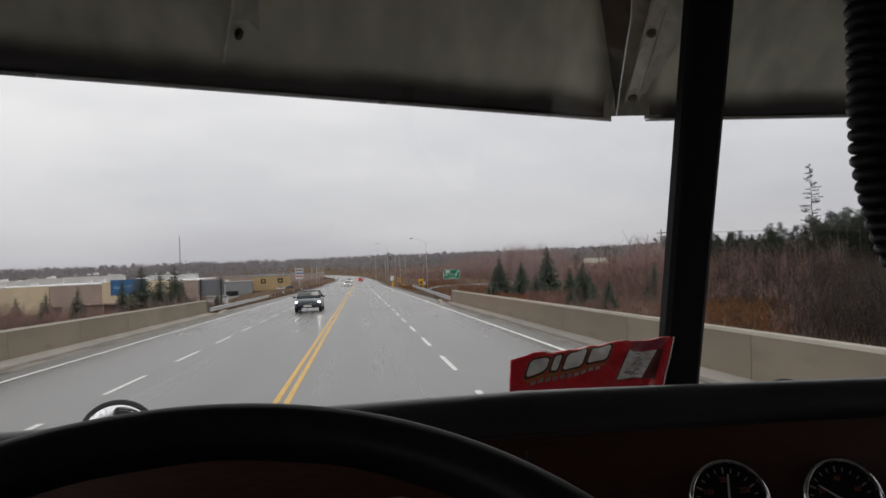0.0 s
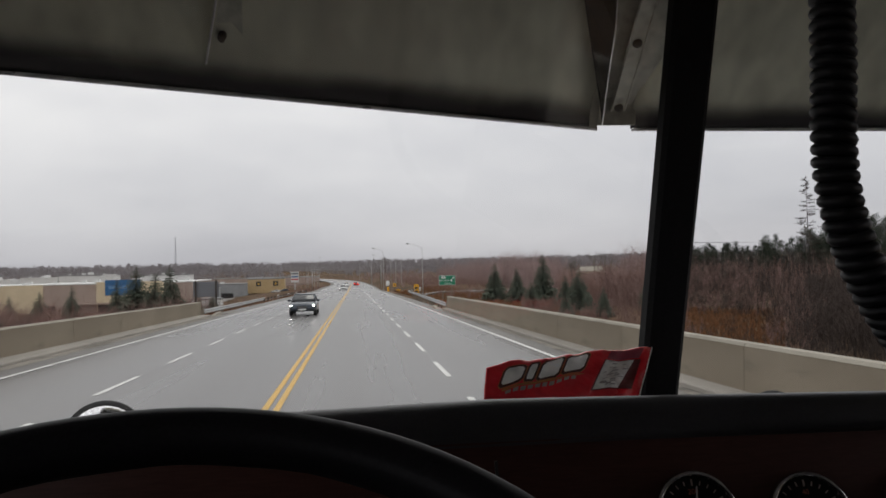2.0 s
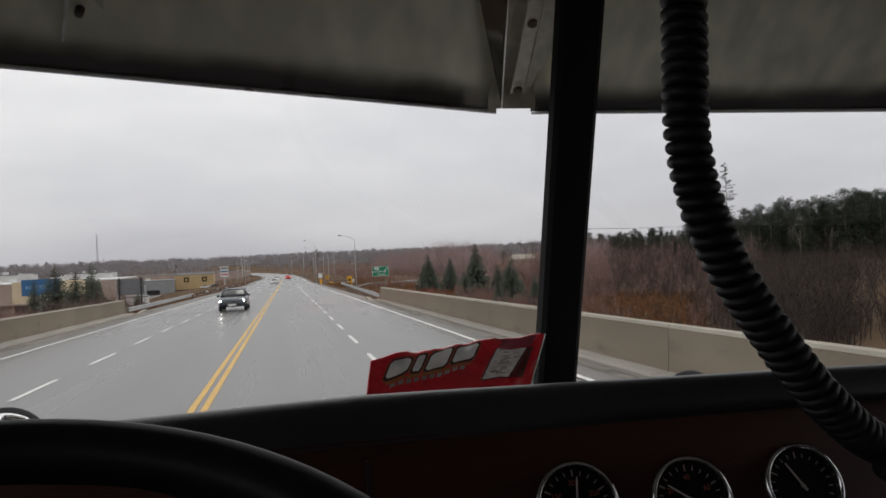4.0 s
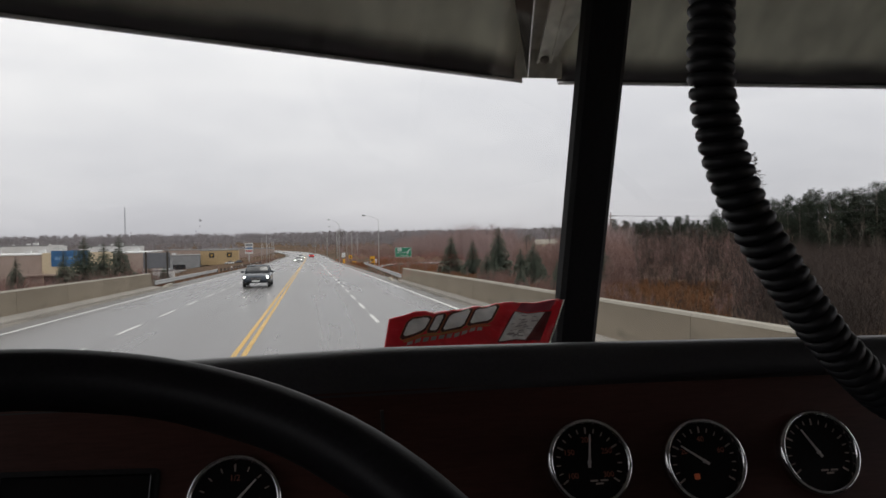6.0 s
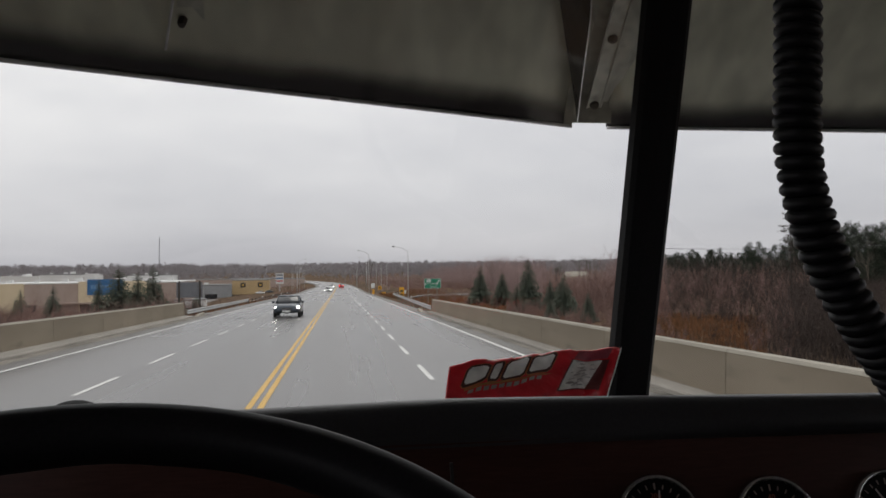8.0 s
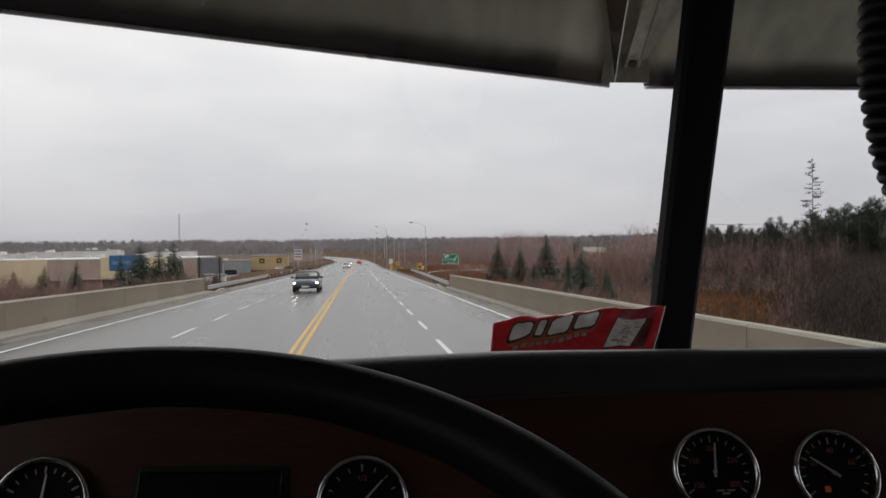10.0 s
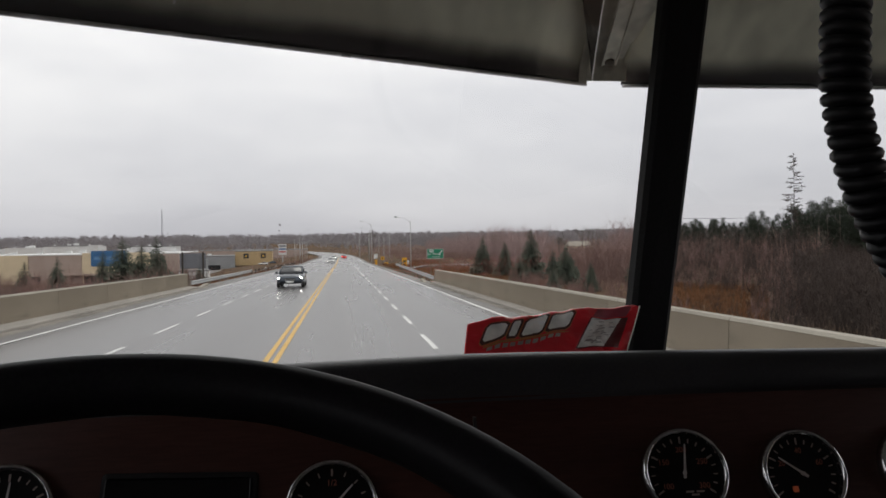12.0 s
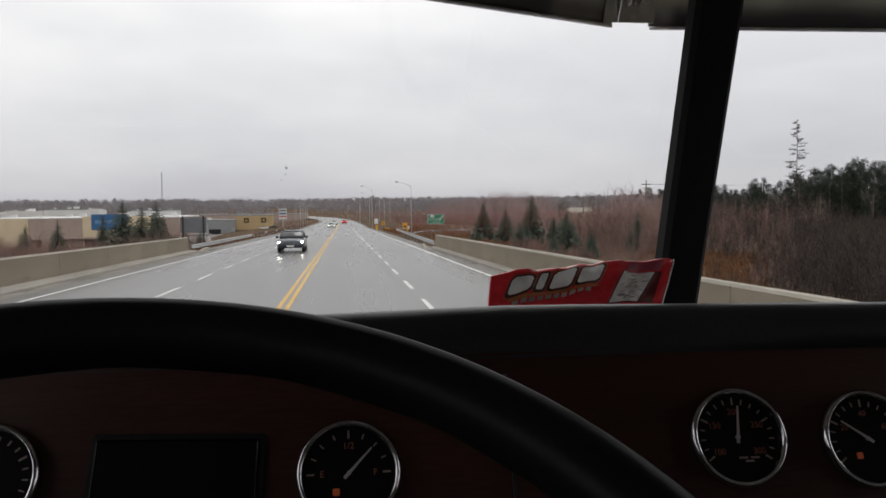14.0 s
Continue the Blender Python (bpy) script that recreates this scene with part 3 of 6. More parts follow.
for x in XS:
    by, bz = brow(x)
    sy = screen_y(x, -0.16) - 0.022
    ring = [(x, sy, -0.168), (x, by + 0.16, -0.118), (x, by + 0.06, bz - 0.017)]
    for a in (95, 75, 55, 35, 15, -5):
        ring.append((x, by - 0.023 * math.cos(radians(a)), bz - 0.023 + 0.023 * math.sin(radians(a))))
    ring += [(x, panel_y(x, -0.100) - 0.002, -0.1005), (x, panel_y(x, -0.110) + 0.02, -0.118), (x, by + 0.1, -0.2)]
    rings.append(ring)
sweep(bm, rings)
cab_part("pad", bm, M["cab_black"], dash, "padded black vinyl top", True)
bm = bmesh.new()
sweep(bm, [[(x, panel_y(x, -0.0985), -0.0985), (x, panel_y(x, -0.34), -0.34), (x, panel_y(x, -0.34) + 0.05, -0.34), (x, panel_y(x, -0.0985) + 0.05, -0.12)] for x in XS])
cab_part("panel", bm, M["wood_panel"], dash, "dark red-brown woodgrain instrument panel")
bm = bmesh.new()
sweep(bm, [[(x, panel_y(x, -0.34), -0.345), (x, panel_y(x, -0.34) + 0.1, -0.80), (x, panel_y(x, -0.34) + 0.35, -0.80), (x, panel_y(x, -0.34) + 0.3, -0.345)] for x in XS])
cab_part("knee_panel", bm, M["cab_trim"], dash)
bm = bmesh.new()
sweep(bm, [[(0.0890, panel_y(0.09, z) + 0.004, z), (0.0890, panel_y(0.09, z) - 0.002, z), (0.0915, panel_y(0.09, z) - 0.002, z), (0.0915, panel_y(0.09, z) + 0.004, z)] for z in (-0.338, -0.112)])
cab_part("seam_strip", bm, M["cab_black"], dash)
tagged(dash, "black padded truck dashboard with a woodgrain panel", "dashboard")


def on_panel(x, z, lift=0.0):
    """Pose on the panel's face: z axis out of it, towards the driver."""
    dx, dz = 0.01, 0.01
    u = Vector((dx, panel_y(x + dx / 2, z) - panel_y(x - dx / 2, z), 0)).normalized()
    v = Vector((0, panel_y(x, z + dz / 2) - panel_y(x, z - dz / 2), dz)).normalized()
    n = u.cross(v).normalized()
    v = n.cross(u)
    p = Vector((x, panel_y(x, z), z)) + lift * n
    return CAB @ Matrix(((u.x, v.x, n.x, p.x), (u.y, v.y, n.y, p.y), (u.z, v.z, n.z, p.z), (0, 0, 0, 1)))


def flat_bar(bm, x, y, w, h, turn, z0, z1):
    c, s = math.cos(turn), math.sin(turn)
    rings = []
    for z in (z0, z1):
        rings.append([(x + a * c - b * s, y + a * s + b * c, z) for a, b in ((-w / 2, -h / 2), (w / 2, -h / 2), (w / 2, h / 2), (-w / 2, h / 2))])
    return sweep(bm, rings)


def gauge(x, z, needle, numbers, label, warn=None, lo=-0.6, hi=3.74, ticks=17):
    ob = empty("gauge", on_panel(x, z))
    R = 0.0328
    bm = bmesh.new()
    lathe(bm, [(R - 0.002, -0.004), (R, 0.0), (R + 0.0005, 0.006), (R - 0.0012, 0.0090), (R - 0.0030, 0.0090), (R - 0.0040, 0.006), (R - 0.0042, 0.0)], 48)
    cab_part("bezel", bm, M["chrome"], ob, "chrome bezel ring", True)
    bm = bmesh.new()
    lathe(bm, [(0.0, 0.0), (R - 0.003, 0.0), (R - 0.003, 0.003), (0.0001, 0.003)], 40)
    dial = cab_part("dial", bm, M["gauge_black"], ob, "matt black dial")
    bm = bmesh.new()
    for k in range(ticks):
        a = lo + (hi - lo) * k / (ticks - 1)
        big = k % 4 == 0
        r = R - 0.0088
        flat_bar(bm, r * math.cos(a), r * math.sin(a), 0.0050 if big else 0.0034, 0.0013 if big else 0.0009, a, 0.0034, 0.0037)
    cab_part("scale", bm, M["dial_mark"], dial)
    for k, txt in enumerate(numbers):
        a = hi - (hi - lo) * (k + 0.5 * (len(numbers) == 1)) / max(1, len(numbers) - 1)
        if txt:
            r = R - 0.0160
            t = text_mesh("numeral", txt, 0.0058, M["dial_orange"], pose(r * math.cos(a), r * math.sin(a), 0.0036), dial)
    bm = bmesh.new()
    c, s = math.cos(needle), math.sin(needle)
    sweep(bm, [[(-0.004 * c - w * s, -0.004 * s + w * c, zz), (-0.004 * c + w * s, -0.004 * s - w * c, zz), (0.021 * c + 0.4 * w * s, 0.021 * s - 0.4 * w * c, zz), (0.021 * c - 0.4 * w * s, 0.021 * s + 0.4 * w * c, zz)] for w, zz in ((0.0011, 0.0048), (0.0009, 0.0056))])
    lathe(bm, [(0.0014, 0.0034), (0.0014, 0.0056), (0.0006, 0.006)], 12)
    cab_part("needle", bm, M["needle"], dial, "pale pointer needle")
    if warn:
        bm = bmesh.new()
        box(bm, warn[0] - 0.0022, warn[0] + 0.0022, warn[1] - 0.0022, warn[1] + 0.0022, 0.0034, 0.0042, 0.0006)
        cab_part("warning_lamp", bm, M["dial_lamp"], dial, "small amber warning lamp")
    bm = bmesh.new()
    for k in range(3):
        flat_bar(bm, 0.002 + 0.004 * k, -0.0135 - 0.0022 * (k % 2), 0.006, 0.0013, 0.0, 0.0034, 0.0037)
    cab_part("caption", bm, M["dial_mark"] if warn is None else M["gauge_black"], dial)
    return tagged(ob, label, "gauge", "dashboard gauges")


gauge(0.2457, -0.1570, 1.43, ["100", "150", "200", "250", "300"], "round black gauge with chrome bezel and upright needle")
gauge(0.3370, -0.1606, 2.52, ["", "20", "40", "60", ""], "round black gauge with chrome bezel and slanting needle", (-0.008, -0.011))
gauge(0.4320, -0.1590, 2.10, ["", "", "", "", ""], "round black gauge with chrome bezel and leaning needle")
gauge(-0.0165, -0.1670, 0.80, ["E", "", "1/2", "", "F"], "round black fuel gauge with chrome bezel", (-0.008, -0.011), 0.0, 3.14, 9)
gauge(-0.2345, -0.1600, 1.50, ["", "", "", "", ""], "round black gauge with chrome bezel beside the display")

disp = empty("display", on_panel(-0.1225, -0.1700) @ pose(0, 0, 0, 0, 0, -2.2))
bm = boxed(-0.0535, 0.0535, -0.033, 0.033, -0.002, 0.0035, 0.0034, 3)
cab_part("frame", bm, M["pillar_black"], disp, "", True)
bm = boxed(-0.0495, 0.0495, -0.029, 0.029, 0.0035, 0.0052, 0.0015)
cab_part("screen", bm, M["screen"], disp, "unlit dark display")
tagged(disp, "unlit dark information display in the woodgrain panel", "display")

# steering wheel
WHEEL = CAB @ pose(-0.1161, 0.2168, -0.1595, 23.69, -2.67, 13.51)
wheel = empty("steering_wheel", WHEEL)
bm = bmesh.new()
RW, rw = 0.2492, 0.0178
ring_pts = []
for i in range(96):
    a = 2 * math.pi * i / 96
    ring_pts.append([((RW + rw * math.cos(b)) * math.cos(a), (RW + rw * math.cos(b)) * math.sin(a), (0.9 if math.sin(b) > 0 else 1.15) * rw * math.sin(b) + (0.0006 * math.cos(18 * a) if math.sin(b) < 0 else 0)) for b in [2 * math.pi * k / 16 for k in range(16)]])
sweep(bm, ring_pts + [ring_pts[0]], True, False)
bmesh.ops.remove_doubles(bm, verts=bm.verts, dist=1e-5)
cab_part("rim", bm, M["wheel_black"], wheel, "thick black leather rim", True)
for a in (200, 270, 340):
    bm = bmesh.new()
    ca, sa = math.cos(radians(a)), math.sin(radians(a))
    tube(bm, [(0.04 * ca, 0.04 * sa, -0.045), (0.12 * ca, 0.12 * sa, -0.03), (0.2492 * ca, 0.2492 * sa, -0.004)], [0.012, 0.010, 0.009], 8)
    cab_part("spoke", bm, M["cab_black"], wheel, "", True)
bm = bmesh.new()
lathe(bm, [(0.05, -0.075), (0.058, -0.06), (0.058, -0.042), (0.045, -0.033), (0.001, -0.030)], 28)
cab_part("hub", bm, M["cab_black"], wheel, "", True)
bm = bmesh.new()
lathe(bm, [(0.035, -0.42), (0.035, -0.07)], 16)
cab_part("column", bm, M["cab_black"], wheel, "", True)
tagged(wheel, "large black steering wheel in front of the dashboard", "steering wheel")

# sun visor outside, over the windscreen
NL, NR = Vector((0.3510, 1.0595, 0.2587)), Vector((0.4135, 1.0766, 0.2612))
visor = empty("sun_visor", CAB)


def visor_edge(s, side):
    """Lower edge, s metres out from the middle notch."""
    if side < 0:
        return NL + Vector((-s, -0.3602 * s, 0.0120 * s))
    return NR + Vector((s, -0.2631 * s, -0.0549 * s))


# profile of the sheet: metres back and up from the lower edge, curling down towards it
CURL = [(0.0, 0.0), (0.0022, 0.008), (0.0052, 0.016), (0.0092, 0.0235), (0.0145, 0.0305), (0.0210, 0.0373), (0.0300, 0.0456), (0.0450, 0.0590), (0.0750, 0.0856), (0.1500, 0.1522), (0.2500, 0.2410)]


def visor_sheet(s0, s1, side, steps, low=0.0, near=0.0):
    """A stretch of the bent sheet, with the distance from its lower edge as v; near: how far it lies inside the sheet."""
    bm = bmesh.new()
    uv = bm.loops.layers.uv.new("UVMap")
    dist, d = [0.0], 0.0
    for (a0, b0), (a1, b1) in zip(CURL, CURL[1:]):
        d += math.hypot(a1 - a0, b1 - b0)
        dist.append(d)
    rings, vs = [], {}
    for i in range(steps + 1):
        q = visor_edge(s0 + (s1 - s0) * i / steps, side)
        inner = [q + Vector((0, -a - near * 0.75, b - near * 0.66 + low)) for a, b in CURL]
        outer = [v + Vector((0, 0.0035, 0.0030)) for v in inner]
        ring = [bm.verts.new(v) for v in inner + outer[::-1]]
        for v, w in zip(ring, dist + dist[::-1]):
            vs[v] = w
        rings.append(ring)
    k = len(rings[0])
    for a, b in zip(rings, rings[1:]):
        for i in range(k):
            bm.faces.new((a[i], a[(i + 1) % k], b[(i + 1) % k], b[i]))
    bm.faces.new(rings[0][::-1])
    bm.faces.new(rings[-1])
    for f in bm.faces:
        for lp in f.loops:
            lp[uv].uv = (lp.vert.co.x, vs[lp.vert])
    return bm


for side, n in ((-1, 1.08), (1, 1.05)):
    edge = bmesh.new()
    tube(edge, [visor_edge(n * i / 20, side) + Vector((0, -0.0016, -0.0012)) for i in range(21)], 0.0027, 8)
    cab_part("panel", visor_sheet(0, n, side, 20), M["visor"], visor, "grimy grey metal sheet, shade painted along its lower edge", True)
    cab_part("rolled_edge", edge, M["visor_edge"], visor, "bright rolled metal edge", True)

# joint plate and brackets
JOINT = (0.0, -0.004, 0.007)
bm = bmesh.new()
sweep(bm, [[(x, 1.072, 0.259), (x, 1.064, 0.300), (x, 0.94, 0.392), (x, 0.83, 0.485), (x, 0.84, 0.49), (x, 0.945, 0.398), (x, 1.070, 0.302), (x, 1.076, 0.259)] for x in (0.3515, 0.4175)])
sweep(bm, [[(0.395, 1.066, 0.292), (0.409, 1.066, 0.290), (0.409, 1.060, 0.296), (0.395, 1.060, 0.298)], [(0.378, 0.95, 0.374), (0.445, 0.95, 0.372), (0.445, 0.945, 0.378), (0.378, 0.945, 0.380)], [(0.378, 0.86, 0.452), (0.450, 0.86, 0.450), (0.450, 0.855, 0.456), (0.378, 0.855, 0.458)]])
cab_part("joint_plate", bm, M["bracket"], visor, "pale joint plate in the middle").location = JOINT
bm = bmesh.new()
GUS = [(1.066, 0.258), (1.02, 0.286), (0.95, 0.322), (0.89, 0.349), (0.83, 0.43)]
sweep(bm, [[(x - 0.21 * (1.06 - y), y, z) for y, z in GUS + [(0.83, 0.49), (0.94, 0.395), (1.060, 0.300)]] for x in (0.3600, 0.3615)])
cab_part("gusset", bm, M["gusset"], visor, "hanging gusset plate, coloured dark for shade").location = JOINT
# dark strip added beside the gusset to stand for the wedge of shade
bm = bmesh.new()
rows = []
for y, gz, pz in ((1.062, 0.262, 0.284), (1.03, 0.280, 0.302), (1.00, 0.295, 0.327), (0.95, 0.322, 0.366), (0.89, 0.349, 0.416), (0.84, 0.416, 0.458)):
    gx = 0.3595 - 0.21 * (1.06 - y)
    lx = gx - 0.003 - 0.25 * (1.06 - y)
    rows.append([(gx, y, gz + 0.002), (lx, y - 0.012, pz - 0.020), (lx, y - 0.010, pz - 0.002), (gx, y, gz + 0.014)])
sweep(bm, rows)
cab_part("gusset_flange", bm, M["gusset"], visor, "dark slanting strip for shade beside the gusset").location = JOINT
bm = bmesh.new()
tube(bm, [(0.361 - 0.21 * (1.06 - y), y, z) for y, z in GUS], 0.0010, 6)
cab_part("gusset_edge", bm, M["visor_edge"], visor, "bright gusset edge", True).location = JOINT
cab_part("joint_cover", visor_sheet(-0.001, 0.013, -1, 2, 0.0035, 0.0045), M["bracket"], visor, "pale strip lapped over the sheet's end")
# channel strip that the bolts hold, with folded edges
B_LOW, B_HIGH = Vector((0.3856, 1.0499, 0.2882)), Vector((0.3784, 0.9475, 0.3556))
run = (B_HIGH - B_LOW).normalized()
side_way = Vector((1, 0, 0)) - run * run.x
down = run.cross(side_way).normalized()
down = down if down.z < 0 else -down
bm = bmesh.new()
sweep(bm, [[B_LOW + run * q + side_way * a - down * (0.002 + b) for a, b in ((-0.0115, -0.003), (-0.0100, -0.003), (-0.0095, 0.0), (0.0095, 0.0), (0.0100, -0.003), (0.0115, -0.003), (0.0115, 0.003), (-0.0115, 0.003))] for q in (-0.006, 0.06, 0.128, 0.22)])
cab_part("bracket", bm, M["bracket"], visor, "pale folded metal strip")
for c in (B_LOW, B_HIGH):
    bm = bmesh.new()
    lathe(bm, [(0.0075, 0.010), (0.0078, 0.003), (0.006, -0.002), (0.001, -0.004)], 8, pose(*c) @ pose(0, 0, 0, -35))
    cab_part("bolt", bm, M["bolt"], visor, "rusty bolt head")
bm = bmesh.new()
sweep(bm, [[(x, 0.8383, 0.2916), (x + 0.0208, 0.7899, 0.3452), (x + 0.044, 0.736, 0.405), (x + 0.044, 0.760, 0.440), (x + 0.0208, 0.815, 0.380), (x, 0.860, 0.325)] for x in (-0.1902, -0.1884)])
tube(bm, [(-0.1893, 0.8378, 0.2912), (-0.1685, 0.7894, 0.3448), (-0.1453, 0.7355, 0.4046)], 0.0015, 6)
cab_part("bracket", bm, M["visor_edge"], visor, "thin bright bracket blade")
bm = bmesh.new()
sweep(bm, [[(-0.184, 0.848, 0.3025), (-0.150, 0.8605, 0.3010), (-0.150, 0.868, 0.308), (-0.184, 0.856, 0.310)], [(-0.166, 0.796, 0.3515), (-0.142, 0.8045, 0.3515), (-0.142, 0.812, 0.359), (-0.166, 0.804, 0.359)], [(-0.142, 0.730, 0.412), (-0.118, 0.7385, 0.412), (-0.118, 0.746, 0.420), (-0.142, 0.738, 0.420)]])
cab_part("bracket", bm, M["bracket"], visor, "grimy bracket foot")
bm = bmesh.new()
lathe(bm, [(0.0052, 0.010), (0.0052, 0.003), (0.0040, -0.002), (0.001, -0.003)], 6, pose(-0.1685, 0.8230, 0.3160) @ pose(0, 0, 0, -35))
cab_part("bolt", bm, M["bolt"], visor, "rusty bolt head")
tagged(visor, "grimy grey metal sun visor hung over the windscreen", "sun visor")

# coiled cord hanging by the windscreen
CORD = [(0.246, 0.326, 0.545), (0.245, 0.328, 0.30), (0.244, 0.330, 0.16), (0.242, 0.330, 0.11), (0.2425, 0.330, 0.085), (0.2475, 0.330, 0.058), (0.258, 0.330, 0.030), (0.273, 0.331, 0.005), (0.2985, 0.333, -0.030), (0.319, 0.336, -0.052), (0.348, 0.345, -0.074), (0.393, 0.370, -0.094), (0.445, 0.42, -0.118), (0.468, 0.455, -0.135)]


def smooth_path(pts, n):
    """Catmull-Rom through the points, n steps between two."""
    P = [Vector(p) for p in pts]
    P = [2 * P[0] - P[1]] + P + [2 * P[-1] - P[-2]]
    out = []
    for i in range(1, len(P) - 2):
        for k in range(n):
            t = k / n
            a, b, c, d = P[i - 1:i + 3]
            out.append(0.5 * ((2 * b) + (c - a) * t + (2 * a - 5 * b + 4 * c - d) * t * t + (3 * b - a - 3 * c + d) * t ** 3))
    return out + [P[-2]]


def coil(path, r_coil, r_wire, pitch, per_turn=14):
    fine = smooth_path(path, 40)
    pts, ang, up = [], 0.0, Vector((0, 1, 0))
    for a, b in zip(fine, fine[1:]):
        L = (b - a).length
        steps = max(1, round(L / pitch * per_turn))
        d = (b - a).normalized()
        for k in range(steps):
            s = d.cross(up).normalized()
            up = s.cross(d).normalized()
            p = a + (b - a) * (k / steps)
            pts.append(p + r_coil * (math.cos(ang) * s + math.sin(ang) * up))
            ang += 2 * math.pi * (L / steps) / pitch
    return pts


cord = empty("coiled_cord", CAB)
bm = bmesh.new()
tube(bm, coil(CORD, 0.0084, 0.0036, 0.0068), 0.0036, 9)
cab_part("coil", bm, M["cord"], cord, "", True)
bm = bmesh.new()
tube(bm, [(0.468, 0.455, -0.135), (0.476, 0.467, -0.138), (0.486, 0.486, -0.142)], [0.006, 0.008, 0.010], 12)
cab_part("plug", bm, M["cab_black"], cord, "", True)
tagged(cord, "black coiled radio cord hanging from the cab roof", "cord")


# snack bag standing between the pad and the windscreen
def snack_bag():
    ob = empty("snack_bag", CAB)
    TL, TR = Vector((0.1127, 0.7113, -0.0587)), Vector((0.3116, 0.7678, -0.0503))
    BL, BR = Vector((0.0985, 0.668, -0.108)), Vector((0.2655, 0.705, -0.112))

    def face(u, v, lift=0.0):
        top, bot = TL.lerp(TR, u), BL.lerp(BR, u)
        top = top + Vector((0, 0, 0.0035 * math.sin(u * 9.0) * (1 - u) + 0.0009 * noise.noise(Vector((u * 14, 0.3, 7.0))) + 0.0005 * noise.noise(Vector((u * 45, 0.3, 2.0))) + 0.0058 * math.exp(-((u - 0.54) / 0.17) ** 2)))
        p = bot.lerp(top, v)
        bulge = 0.004 * math.sin(math.pi * min(1, max(0, u))) * math.sin(math.pi * min(1, max(0, v)) * 0.9 + 0.15)
        wr = 0.0010 * math.sin(23 * u + 5 * v) + 0.0007 * math.sin(41 * u - 11 * v) + 0.0007 * math.sin(9 * u + 19 * v) + 0.0009 * math.exp(-(((u - 0.63 - 0.05 * v) / 0.018) ** 2)) - 0.0009 * math.exp(-(((u - 0.05 - 0.03 * v) / 0.02) ** 2))
        n = Vector((0.13, -0.62, 0.74))
        return p + n * (bulge + wr + lift)

    bm = bmesh.new()
    NU, NV = 90, 18
    front = [[bm.verts.new(face(i / NU, j / NV)) for i in range(NU + 1)] for j in range(NV + 1)]
    backv = [[bm.verts.new(face(i / NU, j / NV) + Vector((0, 0.004 + 0.016 * math.sin(math.pi * i / NU) * math.sin(math.pi * j / NV), 0))) for i in range(NU + 1)] for j in range(NV + 1)]
    for j in range(NV):
        for i in range(NU):
            bm.faces.new((front[j][i], front[j][i + 1], front[j + 1][i + 1], front[j + 1][i]))
            bm.faces.new((backv[j][i], backv[j + 1][i], backv[j + 1][i + 1], backv[j][i + 1]))
    for j in range(NV):
        bm.faces.new((front[j][0], front[j + 1][0], backv[j + 1][0], backv[j][0]))
        bm.faces.new((front[j][NU], backv[j][NU], backv[j + 1][NU], front[j + 1][NU]))
    for i in range(NU):
        bm.faces.new((front[NV][i], front[NV][i + 1], backv[NV][i + 1], backv[NV][i]))
        bm.faces.new((front[0][i], backv[0][i], backv[0][i + 1], front[0][i + 1]))
    pouch = cab_part("pouch", bm, M["bag_red"], ob, "crumpled red foil pouch", True)

    def patch(name, polys, material, lift, label=""):
        bm = bmesh.new()
        for poly in polys:
            (u0, v0), (u1, v1), (u2, v2), (u3, v3) = [(u, 1 - 0.66 * (1 - v)) for u, v in poly]
            nu, nv = 20, 6
            grid = []
            for j in range(nv + 1):
                g = j / nv
                ua, va, ub, vb = u0 + (u3 - u0) * g, v0 + (v3 - v0) * g, u1 + (u2 - u1) * g, v1 + (v2 - v1) * g
                grid.append([bm.verts.new(face(ua + (ub - ua) * k / nu, va + (vb - va) * k / nu, lift)) for k in range(nu + 1)])
            for a, b in zip(grid, grid[1:]):
                for k in range(nu):
                    bm.faces.new((a[k], a[k + 1], b[k + 1], b[k]))
        return cab_part(name, bm, material, pouch, label)

    # logo as plain rounded shapes with dark outlines
    def blob(name, spots, material, lift, grow=0.0, label=""):
        bm = bmesh.new()
        for cu, cv, ru, rv in spots:
            rows = []
            for f in (0.0, 0.35, 0.7, 1.0):
                row = []
                for k in range(20):
                    a = 2 * math.pi * k / 20
                    c, s = math.cos(a), math.sin(a)
                    q = f / (abs(c) ** 9 + abs(s) ** 9) ** (1 / 9)
                    du, dv = (ru + grow) * q * c, (rv + 4.2 * grow) * q * s
                    row.append(face(cu + du + 0.06 * dv, 1 - 0.66 * (1 - (cv + dv + 0.30 * du)), lift))
                rows.append(row)
            hub = bm.verts.new(rows[0][0])
            vs = [[bm.verts.new(p) for p in row] for row in rows[1:]]
            for k in range(20):
                m = (k + 1) % 20
                bm.faces.new((hub, vs[0][k], vs[0][m]))
                for a, b in ((0, 1), (1, 2)):
                    bm.faces.new((vs[a][k], vs[b][k], vs[b][m], vs[a][m]))
        return cab_part(name, bm, material, pouch, label, True)

    shapes = [(u, 0.665 + 0.26 * (u - 0.345), w, h) for u, w, h in ((0.155, 0.056, 0.195), (0.262, 0.021, 0.205), (0.373, 0.058, 0.205), (0.525, 0.062, 0.19))]
    blob("logo_border", shapes, M["bag_gold"], 0.0006, 0.015)
    blob("logo_outline", shapes, M["bag_outline"], 0.0009, 0.012)
    for shape in shapes:
        blob("logo_shape", [shape], M["bag_white"], 0.0014, 0.0, "pale slanted logo block")
    patch("gold_line", [((0.10, 0.27), (0.56, 0.41), (0.60, 0.455), (0.10, 0.325))], M["bag_gold"], 0.0012)
